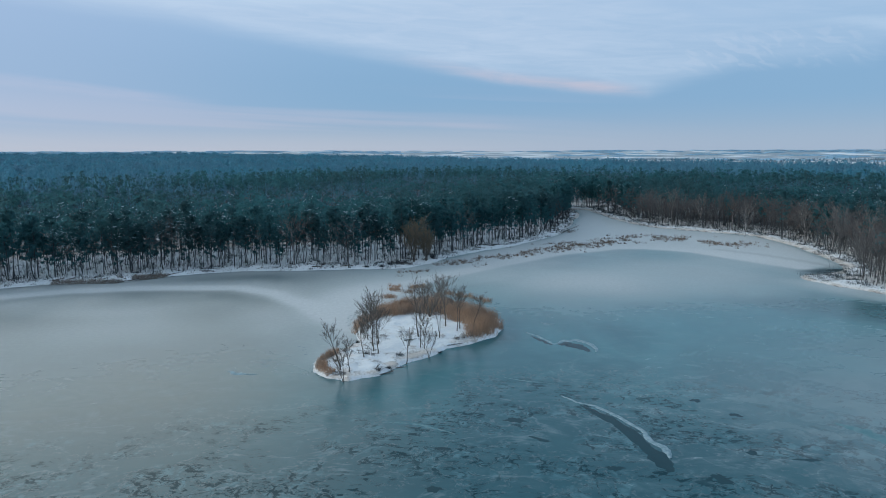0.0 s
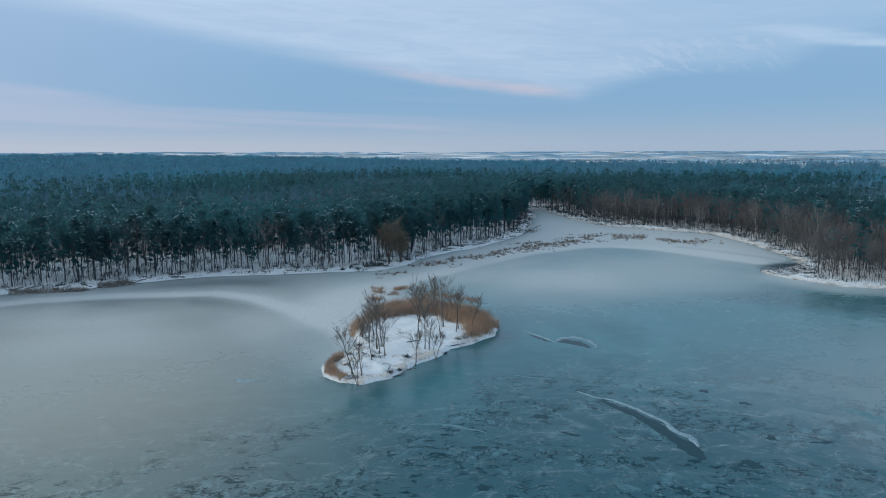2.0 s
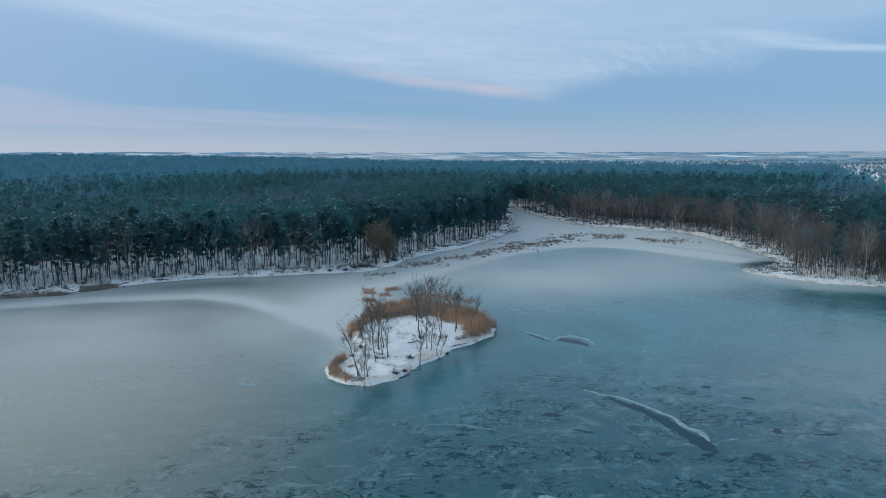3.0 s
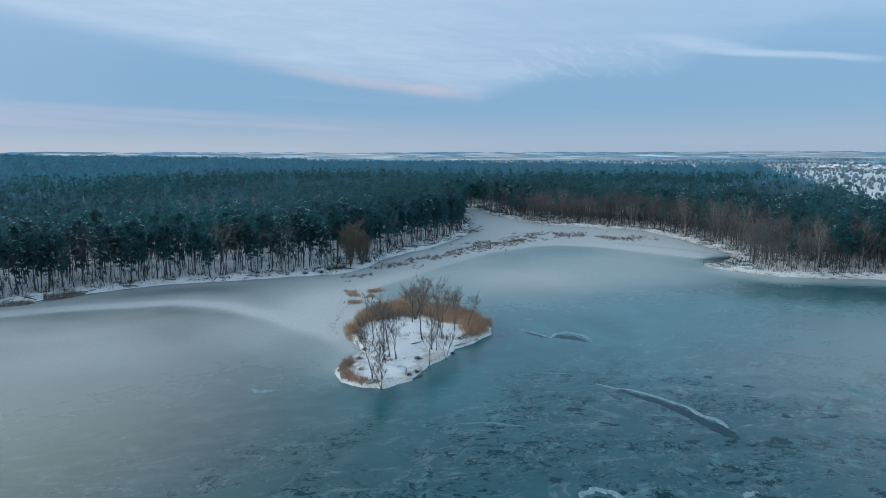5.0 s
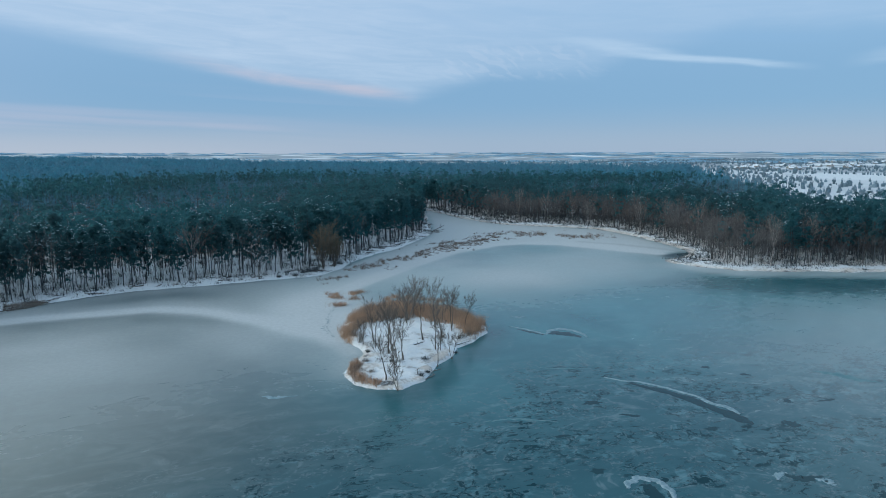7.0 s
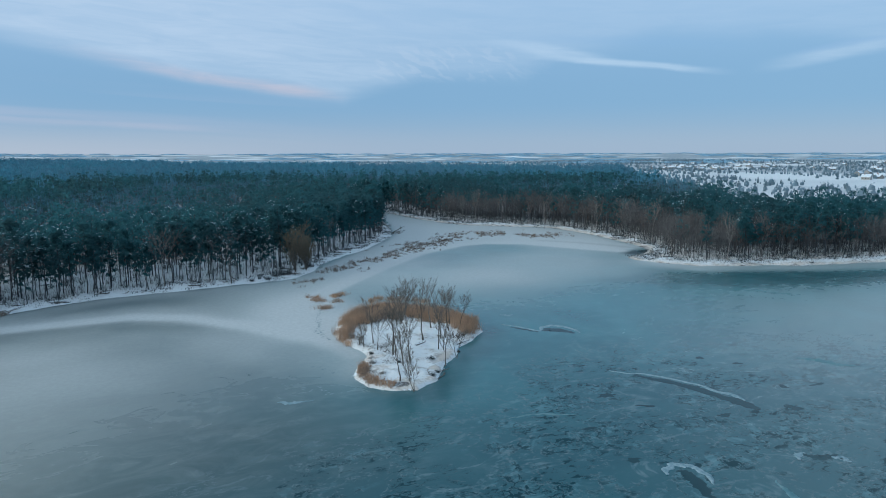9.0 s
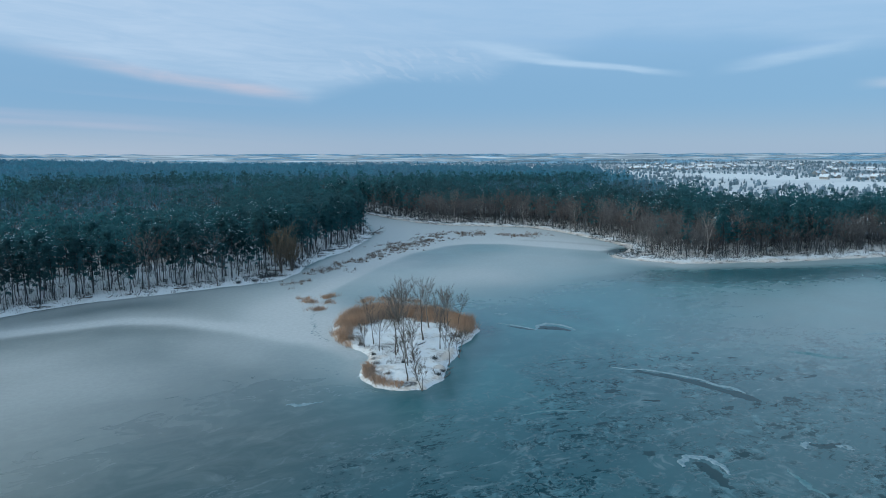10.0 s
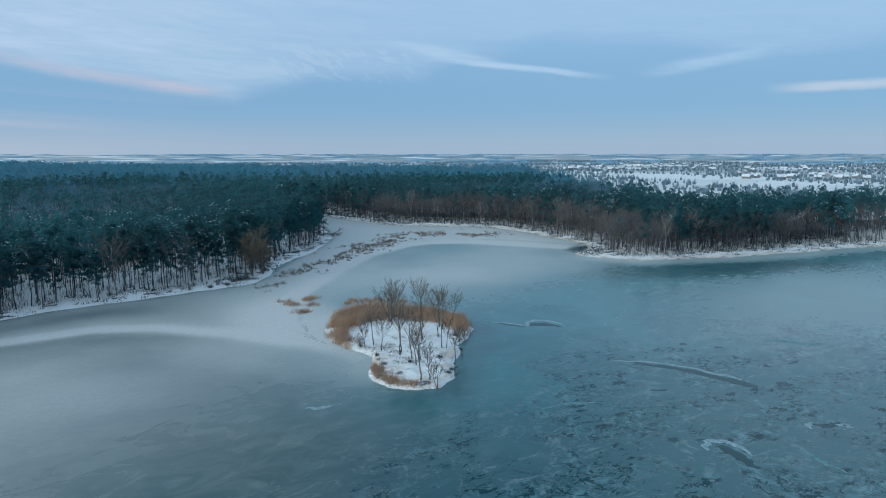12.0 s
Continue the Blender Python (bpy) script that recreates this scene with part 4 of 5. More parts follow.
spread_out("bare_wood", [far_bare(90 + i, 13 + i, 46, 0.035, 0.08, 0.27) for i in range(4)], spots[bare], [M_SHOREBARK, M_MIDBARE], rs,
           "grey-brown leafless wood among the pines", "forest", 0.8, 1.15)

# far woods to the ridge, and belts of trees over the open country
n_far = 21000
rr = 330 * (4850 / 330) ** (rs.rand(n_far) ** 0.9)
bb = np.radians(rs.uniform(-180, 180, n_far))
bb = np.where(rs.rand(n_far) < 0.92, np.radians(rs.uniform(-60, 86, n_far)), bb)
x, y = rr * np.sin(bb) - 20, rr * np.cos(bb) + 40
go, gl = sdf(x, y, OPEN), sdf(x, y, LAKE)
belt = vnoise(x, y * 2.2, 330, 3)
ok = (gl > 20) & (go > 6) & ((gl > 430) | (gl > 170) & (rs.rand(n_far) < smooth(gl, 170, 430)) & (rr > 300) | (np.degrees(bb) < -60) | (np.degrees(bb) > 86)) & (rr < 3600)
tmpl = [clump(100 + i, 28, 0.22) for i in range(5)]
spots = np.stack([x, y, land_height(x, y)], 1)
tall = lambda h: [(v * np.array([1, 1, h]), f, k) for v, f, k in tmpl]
spread_out("far_woods", tall(17.5), spots[ok], [M_FARWOOD], rs, "blue-green haze-tinted woods reaching far beyond the lake", "forest", 0.85, 1.15, np.clip(rr / 120, 4.6, 22)[ok])
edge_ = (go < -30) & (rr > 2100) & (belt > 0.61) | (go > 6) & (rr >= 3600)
spread_out("horizon_woods", tall(7.0), spots[edge_], [M_HORIZON], rs, "pale blue haze-tinted tree belts along the horizon", "forest", 0.8, 1.2, np.clip(rr / 70, 10, 60)[edge_])
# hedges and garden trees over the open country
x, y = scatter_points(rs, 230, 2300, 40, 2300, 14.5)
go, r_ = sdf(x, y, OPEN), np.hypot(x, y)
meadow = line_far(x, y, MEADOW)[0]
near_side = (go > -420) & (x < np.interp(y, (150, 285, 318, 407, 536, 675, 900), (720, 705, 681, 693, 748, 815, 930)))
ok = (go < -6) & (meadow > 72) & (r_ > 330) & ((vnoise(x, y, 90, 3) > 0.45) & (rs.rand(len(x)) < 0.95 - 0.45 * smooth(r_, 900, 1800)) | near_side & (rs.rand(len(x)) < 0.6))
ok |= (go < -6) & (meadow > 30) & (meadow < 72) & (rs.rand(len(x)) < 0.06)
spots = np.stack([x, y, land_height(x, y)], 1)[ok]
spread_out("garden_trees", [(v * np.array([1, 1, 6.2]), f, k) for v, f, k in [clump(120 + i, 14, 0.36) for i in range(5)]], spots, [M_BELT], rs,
           "haze-tinted trees and hedges among village gardens and fields", "forest", 0.45, 1.2, rs.uniform(1.2, 3.4, len(spots)))

for i, (px, py) in enumerate(((149.5, 247), (151.5, 232), (148.5, 210), (140, 276), (152, 160), (122, 315), (131, 303), (135, 161))):
    tree_thing("birch_tree", None, None, None, None, (px, py, on_land(px, py) - 0.1), "tall pale birch standing out among grey alders", 77 * i, 0.92 + 0.06 * (i % 3), "trees along the shore", BIRCH_MESH[i % 2])

# ---- trees of the islet: foot, height, lean, girth, kind ----
ISLET_SOUTH = [(-14.8, 105.6, 9.0, -0.27, -0.15, 0.13, 1), (-13.8, 102.0, 5.8, -0.16, 0.06, 0.10, 2), (-13.3, 105.0, 6.2, -0.05, 0.0, 0.09, 1),
               (-11.4, 112.0, 7.5, -0.16, 0.0, 0.10, 1), (-9.0, 114.3, 8.6, 0.04, 0.02, 0.13, 2), (-10.4, 119.0, 11.2, 0.03, 0.0, 0.15, 1), (-10.0, 115.6, 10.2, -0.02, 0.0, 0.10, 1),
               (-9.4, 120.3, 9.5, -0.06, 0.05, 0.12, 1), (-11.8, 123.5, 6.8, 0.0, 0.0, 0.08, 1), (-11.0, 128.0, 9.0, 0.0, 0.05, 0.12, 1),
               (-13.2, 127.5, 5.5, -0.05, 0.0, 0.06, 2)]
ISLET_EAST = [(-3.7, 110.6, 7.2, 0.12, 0.05, 0.10, 1), (0.5, 113.6, 5.8, 0.10, 0.0, 0.08, 2),
               (-1.2, 118.0, 8.8, 0.02, 0.02, 0.10, 1), (-0.4, 117.5, 6.5, 0.05, 0.0, 0.07, 1), (-1.6, 124.2, 11.4, 0.0, 0.0, 0.16, 1),
               (2.6, 124.6, 10.4, -0.02, 0.05, 0.12, 2), (4.0, 132.0, 10.6, 0.0, 0.0, 0.15, 1), (6.3, 128.2, 8.8, 0.02, 0.0, 0.10, 1), (7.0, 130.0, 9.2, -0.02, 0.0, 0.11, 1),
               (9.6, 129.4, 8.0, 0.22, 0.0, 0.10, 1), (0.6, 140.5, 8.8, -0.05, 0.0, 0.18, 6), (3.0, 144.0, 8.8, 0.02, 0.0, 0.13, 1), (-0.8, 137.5, 8.4, 0.03, 0.0, 0.12, 1)]
for i, (tx, ty, th, lx, ly, tr, stems) in enumerate(ISLET_SOUTH + ISLET_EAST):
    wood, crown = forked_tree(200 + i, th * 0.87, tr, (0.36 if th < 8 else 0.44) if stems < 4 else 0.3, (12, 8, 0, 0, 0, 6)[stems - 1], 7, 22, 0.30 if stems < 4 else 0.42, 1.45 if stems < 4 else 1.0,
                              (lx, ly), stems, 0.017, splay=0.16 if stems == 2 else 0.55)
    tree_thing("islet_tree", wood, crown, M_BARK, [M_ISTWIG], (tx, ty, float(isle_height(np.array([tx]), np.array([ty]))[0])),
               "spreading many-stemmed bare tree before dry reeds" if stems == 6 else "leaning slender bare tree on the snowy islet" if abs(lx) > 0.1 else "slender bare tree standing on the snowy islet",
               group="trees on the islet")

# the big brownish willow by the bay, and a lone tree on the bank
for tx, ty, th, name, label in ((-5.0, 214.0, 13.8, "willow", "bushy yellow-brown willow at the edge of the bay"), (-1.0, 216.0, 10.0, "willow", "smaller yellow-brown willow beside dark pines")):
    wood, crown = forked_tree(int(300 + ty), th, 0.17, 0.12, 12, 6, 13, 0.36, 1.6, (0, 0), 7, 0.05, 5, True, 0.26)
    tree_thing(name, wood, crown, M_BARK, [M_WILLOW], (tx, ty, on_land(tx, ty) - 0.1), label)
wood, crown = forked_tree(330, 8.5, 0.15, 0.3, 11, 6, 10, 0.36, 0.9, twig_w=0.035)
tree_thing("bank_tree", wood, crown, M_BARK, [M_TWIG], (-26.5, 206.0, on_land(-26.5, 206.0) - 0.1), "lone small bare tree on the snowy bank")

# ---- reeds ----


def reed_bed(name, poly, count, lo, hi, mat, label, seed, height, lean=0.12, width=0.05, fray=0.8):
    r_ = np.random.RandomState(seed)
    px, py = np.array(poly).T
    x, y = r_.uniform(px.min() - 1, px.max() + 1, count * 4), r_.uniform(py.min() - 1, py.max() + 1, count * 4)
    edge_ = sdf(x, y, poly) + fray * (vnoise(x, y, 2.6) - 0.5)
    ok = (edge_ < 0) & (r_.rand(len(x)) < 0.15 + 0.85 * smooth(-edge_, 0, 0.75 * fray)) & (r_.rand(len(x)) < 0.25 + 1.5 * vnoise(x + 9, y, 1.6, 2))
    x, y = x[ok][:count], y[ok][:count]
    z = np.maximum(height(x, y), 0) - 0.05
    hgt = r_.uniform(lo, hi, len(x)) * (0.35 + 1.1 * vnoise(x, y, 3.4)) * (0.75 + 0.5 * vnoise(x, y + 50, 0.9, 2))
    base = np.stack([x, y, z], 1)
    tip = base + np.stack([r_.normal(0, lean, len(x)) * hgt, r_.normal(0, lean, len(x)) * hgt, hgt], 1)
    v, f, k = blades(base, tip, width, r_)
    return tagged(new(name, heap(name, v, f.tolist(), mat)), label, "reeds", kind="stuff")


BED_NORTH = [(-14.8, 128), (-14.2, 132), (-12.5, 136), (-9, 140.5), (-3, 142), (2, 141), (5, 137), (9, 132), (7.5, 126), (10, 124), (13.5, 126.5), (16, 132), (16.6, 139), (14, 146),
             (8, 152.5), (1, 157), (-7, 154), (-12.5, 146), (-16, 138), (-16.5, 131)]
BED_WEST = [(-20, 108), (-20.3, 113), (-18.4, 117), (-16.6, 118.5), (-16.5, 115), (-18, 111), (-17, 107), (-15, 105), (-17, 104)]
reed_bed("reed_bed", BED_NORTH, 30000, 1.5, 2.6, M_REED, "dense rust-brown dry reeds round the islet's back", 3, isle_height, 0.24, 0.05, 3.0)
reed_bed("reed_bed", BED_WEST, 2600, 0.7, 1.4, M_REED, "low rust-brown dry reeds on the islet's snowy tip", 4, isle_height, 0.25, 0.06)
reed_bed("reed_bed", [(-111, 183.5), (-101, 184.5), (-92, 185), (-91, 187.5), (-102, 188), (-112, 186.5)], 3500, 0.7, 1.2, M_SEDGE, "pale brown reed strip along the bank", 5, land_height)
reed_bed("reed_bed", [(-90, 188.5), (-85, 190), (-80, 195), (-84, 196), (-90, 192)], 2000, 0.8, 1.6, M_SEDGE, "pale brown reeds at the bank", 6, land_height)


def sedge_tufts(name, spots, per, mat, label, seed, lo, hi, spread=0.5, width=0.06):
    r_ = np.random.RandomState(seed)
    n = len(spots)
    b = np.repeat(spots, per, 0)
    b[:, :2] += r_.normal(0, spread, (n * per, 2)) * np.repeat(r_.uniform(0.5, 1.6, n), per)[:, None]
    hgt = np.repeat(r_.uniform(lo, hi, n), per) * r_.uniform(0.5, 1.1, n * per)
    tip = b + np.stack([r_.normal(0, 0.3, n * per) * hgt, r_.normal(0, 0.3, n * per) * hgt, hgt], 1)
    v, f, k = blades(b, tip, width, r_)
    return tagged(new(name, heap(name, v, f.tolist(), mat)), label, "reeds", kind="stuff")


MARSH = [(-4, 199), (14, 219), (34, 236), (52, 250), (72, 261), (95, 276), (112, 264), (128, 252)]
rs = np.random.RandomState(21)
t_ = rs.rand(1300) * (len(MARSH) - 1)
mx, my = np.interp(t_, range(len(MARSH)), [p[0] for p in MARSH]), np.interp(t_, range(len(MARSH)), [p[1] for p in MARSH])
mx, my = mx + rs.normal(0, 5.2, 1300), my + rs.normal(0, 5.2, 1300)
ok = (vnoise(mx, my, 9, 2) > 0.45) & (sdf(mx, my, LAKE) < -1)
extra = np.array([(72, 260), (70, 258), (74, 261), (68, 259), (76, 262), (64, 294), (66, 296), (-6, 198), (-3, 199.5), (-1, 200), (-8, 198.5)])
mx, my = np.concatenate([mx[ok], np.repeat(extra[:, 0], 5) + rs.normal(0, 1.3, 55)]), np.concatenate([my[ok], np.repeat(extra[:, 1], 5) + rs.normal(0, 0.8, 55)])
sedge_tufts("marsh_reeds", np.stack([mx, my, 0 * mx - 0.02], 1), 22, M_MARSH, "scattered tufts of dead reeds standing in frozen marsh", 31, 0.5, 1.3, 0.38)
near = np.array([(-4, 176), (-3, 177), (-9, 173), (-10.5, 174), (-9.5, 164), (-11, 163.5), (-6, 170), (-2, 176.5), (-10, 177), (8, 165), (10, 164), (13, 161), (15, 158), (3, 166), (6, 167)])
near = np.repeat(near, 5, 0) + rs.normal(0, 0.8, (75, 2))
sedge_tufts("reed_tufts", np.column_stack([near, np.full(75, -0.02)]), 50, M_REED, "loose brown reed tufts on the ice beside the islet", 32, 0.7, 1.4, 0.5)
# dead grass along the banks
x, y = scatter_points(rs, -150, 250, 115, 410, 1.9)
d = sdf(x, y, LAKE)
ok = (d > 0.4) & (d < 7) & (rs.rand(len(x)) < 0.3 + 0.55 * smooth(x, 60, 110))
x, y = x[ok], y[ok]
sedge_tufts("bank_grass", np.stack([x, y, land_height(x, y) - 0.03], 1), 9, M_SEDGE, "dead grass poking through snow along the banks", 33, 0.25, 0.7, 0.45)
# roots, fallen twigs and dark brush at the foot of the bank
x, y = scatter_points(rs, -150, 250, 120, 420, 1.7)
d = sdf(x, y, LAKE)
ok = (d > 0.6) & (d < 9) & (vnoise(x, y, 6, 2) > 0.47) & (rs.rand(len(x)) < 0.8)
x, y = x[ok], y[ok]
sedge_tufts("bank_brush", np.stack([x, y, land_height(x, y) - 0.05], 1), 20, M_BRUSH, "dark roots and twigs along the foot of the bank", 36, 0.2, 0.8, 0.75, 0.15)
# leafless undergrowth between the trunks
x, y = scatter_points(rs, -150, 250, 118, 420, 3.1)
d = sdf(x, y, LAKE)
ok = (d > 4) & (d < 42) & (sdf(x, y, OPEN) > 0) & (rs.rand(len(x)) < 0.6 + 0.3 * smooth(x, 80, 110))
x, y = x[ok], y[ok]
sedge_tufts("undergrowth", np.stack([x, y, land_height(x, y) - 0.03], 1), 18, M_BRUSH, "dark leafless undergrowth between the trunks", 34, 0.5, 2.4, 0.7, 0.11)

x, y = scatter_points(rs, 84, 250, 118, 420, 1.9)
d = sdf(x, y, LAKE)
ok = (d > 17) & (d < 50) & (sdf(x, y, OPEN) > 0) & (vnoise(x, y, 9, 2) > 0.42) & (rs.rand(len(x)) < 0.6)
x, y = x[ok], y[ok]
sedge_tufts("alder_scrub", np.stack([x, y, land_height(x, y) - 0.03], 1), 14, M_TWIG, "brown leafless scrub under the alders", 37, 1.6, 5.0, 0.55)

x, y = scatter_points(rs, -150, 250, 118, 420, 2.7)
d = sdf(x, y, LAKE)
ok = (d > 3) & (d < 26) & (sdf(x, y, OPEN) > 0) & (rs.rand(len(x)) < 0.42)
x, y = x[ok], y[ok]
sedge_tufts("saplings", np.stack([x, y, land_height(x, y) - 0.03], 1), 9, M_BRUSH, "thin dark saplings and dead stems under the trees", 35, 2.0, 5.5, 0.5)

# ---- openings in the ice ----


def floe_patch(name, line, widths, mat, z, label, seed, ragged=0.35, category="water"):
    """A flat ragged strip along a line, with its edges slightly raised above the ice."""
    r_ = np.random.RandomState(seed)
    n = 60
    u = np.linspace(0, len(line) - 1, n)
    cx, cy = np.interp(u, range(len(line)), [p[0] for p in line]), np.interp(u, range(len(line)), [p[1] for p in line])
    wd = np.interp(u, range(len(line)), widths)
    tx, ty = np.gradient(cx), np.gradient(cy)
    ln = np.hypot(tx, ty)
    nx, ny = -ty / ln, tx / ln
    jl, jr = (np.convolve(r_.normal(0, ragged * 1.5, n + 4), (0.1, 0.25, 0.3, 0.25, 0.1), "valid") for _ in range(2))
    a_, b_ = wd / 2 * (1 + jl), wd / 2 * (1 + jr)
    off = np.convolve(r_.normal(0, 0.3, n + 4), np.ones(5) / 5, "valid") * min(wd.mean(), 1.0)
    cx, cy = cx + nx * off, cy + ny * off
    rows = [np.stack([cx + nx * k, cy + ny * k, np.full(n, zz)], 1) for k, zz in ((-a_, 0.0), (-a_ * 0.75, z), (a_ * 0, z), (b_ * 0.75, z), (b_, 0.0))]
    p = np.stack(rows, 1).reshape(-1, 3)
    i = np.arange(n * 5).reshape(n, 5)
    q = np.stack([i[:-1, :-1], i[1:, :-1], i[1:, 1:], i[:-1, 1:]], -1).reshape(-1, 4)
    return tagged(new(name, heap(name, p, q.tolist(), mat, smooth_shade=True)), label, category, kind="structure")


def pool_patch(px, py, length, width, turn, label, seed):
    """A flat dark pool with a ragged edge."""
    r_ = np.random.RandomState(seed)
    n = 44
    a_ = np.arange(n) * 2 * math.pi / n
    k = np.convolve(r_.normal(0, 0.3, n + 2), (0.3, 0.4, 0.3), "valid") + 0.14 * np.sin(2 * a_ + r_.uniform(0, 6)) + 0.12 * np.sin(3 * a_ + r_.uniform(0, 6))
    ex, ey = np.cos(a_) * length / 2 * np.maximum(1 + k, 0.25), np.sin(a_) * width / 2 * np.maximum(1 + k[::-1], 0.25) + 0.18 * length * np.cos(a_) ** 2 * r_.uniform(-1, 1)
    c_, s_ = math.cos(radians(turn)), math.sin(radians(turn))
    pts = np.concatenate([[(px, py, 0.007)], np.stack([px + ex * c_ - ey * s_, py + ex * s_ + ey * c_, np.full(n, 0.005)], 1)])
    tris = [(0, i + 1, (i + 1) % n + 1) for i in range(n)]
    return tagged(new("melt_hole", heap("melt_hole", pts, tris, M_WATER)), label, "water", kind="structure")


floe_patch("open_lead", [(23.4, 91.0), (25.2, 88.4), (27.3, 84.2), (28.6, 79.8), (29.2, 75.6), (29.7, 72.4), (29.9, 70.5)], [0.2, 1.3, 1.9, 2.0, 2.2, 2.6, 0.8], M_WATER, 0.006, "long dark open crack in the lake ice", 41, 0.2)
floe_patch("ice_rim", [(21.6, 94.8), (23.4, 92.0), (25.8, 90.6), (28.2, 86.4), (30.0, 82.2), (30.2, 78.6), (31.3, 76.2), (31.1, 73.9)], [0.2, 0.5, 0.7, 0.75, 0.8, 0.9, 1.1, 0.3], M_CRUST, 0.05, "white crusted rim along the open crack", 42, 0.2, "ice")
floe_patch("melt_hole", [(26.3, 121.6), (28.2, 121.6), (30.0, 119.8), (31.6, 116.8)], [0.8, 2.6, 2.8, 0.8], M_WATER, 0.006, "small dark open melt hole in the ice", 43, 0.15)
floe_patch("melt_hole", [(21.8, 127.2), (23.2, 124.4), (25.0, 121.2)], [0.3, 1.1, 0.5], M_WATER, 0.006, "narrow dark melt hole in the ice", 47, 0.2)
floe_patch("ice_rim", [(20.9, 130.2), (23.2, 127.0), (24.8, 123.4), (25.7, 121.4), (27.6, 123.8), (30.6, 124.2), (32.6, 121.8), (33.2, 118.8), (32.6, 116.2)], [0.2, 0.8, 0.7, 0.5, 1.0, 1.5, 1.1, 0.8, 0.2], M_CRUST, 0.05, "white crusted rim around the melt hole", 44, 0.15, "ice")
floe_patch("melt_hole", [(4.2, 62.9), (4.3, 61.6), (3.9, 60.0), (3.2, 58.2), (2.5, 56.2)], [0.6, 1.7, 1.9, 1.6, 0.7], M_WATER, 0.006, "dark curved melt hole in the ice", 45, 0.15)
floe_patch("ice_rim", [(2.0, 62.6), (2.9, 63.7), (4.5, 64.1), (6.0, 63.4), (6.6, 62.0), (6.2, 60.3), (5.3, 58.4)], [0.3, 0.9, 1.1, 1.1, 1.0, 0.8, 0.2], M_CRUST, 0.05, "white crusted crescent around the melt hole", 46, 0.1, "ice")
pool_patch(35.2, 68.6, 3.0, 1.5, -60, "small dark melt hole beside the crack", 48)
floe_patch("melt_hole", [(21.6, 58.4), (23.0, 56.7), (25.8, 56.3)], [0.4, 1.5, 0.4], M_WATER, 0.006, "small dark melt hole in the ice", 49, 0.3)
for k, (line, widths) in enumerate((([(-35.0, 107.8), (-33.2, 106.6), (-31.4, 106.4), (-29.6, 105.9)], [0.3, 1.2, 0.5, 0.2]), ([(25.4, 137.8), (26.8, 136.2), (28.6, 136.6)], [0.3, 1.3, 0.3]),
                                    ([(24.3, 56.2), (25.4, 55.4), (25.0, 54.2)], [0.3, 1.1, 0.4]), ([(83.0, 82.0), (86.0, 81.4), (88.4, 79.4)], [0.3, 1.2, 0.3]), ([(20.0, 57.6), (21.0, 58.6), (22.4, 58.6)], [0.3, 0.9, 0.3]))):
    floe_patch("ice_rim", line, widths, M_CRUST, 0.04, "patch of white crust on grey ice", 50 + k, 0.4, "ice")
# thin curved films of drifted frost, hardly raised from the ice
for k, (line, widths) in enumerate((([(-6.0, 85.6), (-3.0, 85.4), (0.2, 84.4), (4.2, 81.6)], [0.1, 0.5, 0.6, 0.1]), ([(58.0, 83.6), (60.3, 80.4), (61.8, 77.4), (63.4, 75.0)], [0.3, 2.2, 1.8, 0.3]), ([(12.6, 55.8), (10.9, 52.2), (10.4, 49.0)], [0.2, 0.9, 0.2]), ([(13.4, 103.2), (16.7, 101.4), (22.1, 99.7)], [0.1, 0.4, 0.1]))):
    floe_patch("frost_film", line, widths, M_FILM, 0.02, "thin pale film of frost on the ice", 70 + k, 0.3, "ice")

# ---- small things on the islet and along the banks ----


def at_height(px, py):
    a_ = np.array([px]), np.array([py])
    return max(float(isle_height(*a_)[0]), float(land_height(*a_)[0]), 0.0)


def bush(px, py, wide, tall, mat, label, seed, name="bush", count=260):
    """A low dense bush: a stool of stems under a crown of twigs."""
    r_ = np.random.RandomState(seed)
    root = new(name)
    root.matrix_basis = pose(px, py, at_height(px, py) - 0.05)
    d = unit(r_, count)
    d[:, 2] = np.abs(d[:, 2]) + 0.25
    b = np.stack([r_.normal(0, wide * 0.18, count), r_.normal(0, wide * 0.18, count), np.zeros(count)], 1)
    tip = b + d * np.array([wide * 0.55, wide * 0.55, tall * 0.85]) * r_.uniform(0.6, 1.0, (count, 1))
    mids = b + (tip - b) * r_.uniform(0.3, 0.9, (count, 1))
    twig = mids + unit(r_, count) * 0.25 * wide
    new("crown", tri_mesh("crown", joined([blades(b + (tip - b) * 0.2, tip, 0.03, r_), blades(mids, twig, 0.03, r_)]), [mat])).parent = root
    stems = [tube([bb, bb + (tt - bb) * 0.5], [0.03, 0.012], 3) for bb, tt in zip(b[:14], tip[:14])]
    new("stem", tri_mesh("stem", joined(stems), [M_BARK])).parent = root
    return tagged(root, label, "bush")


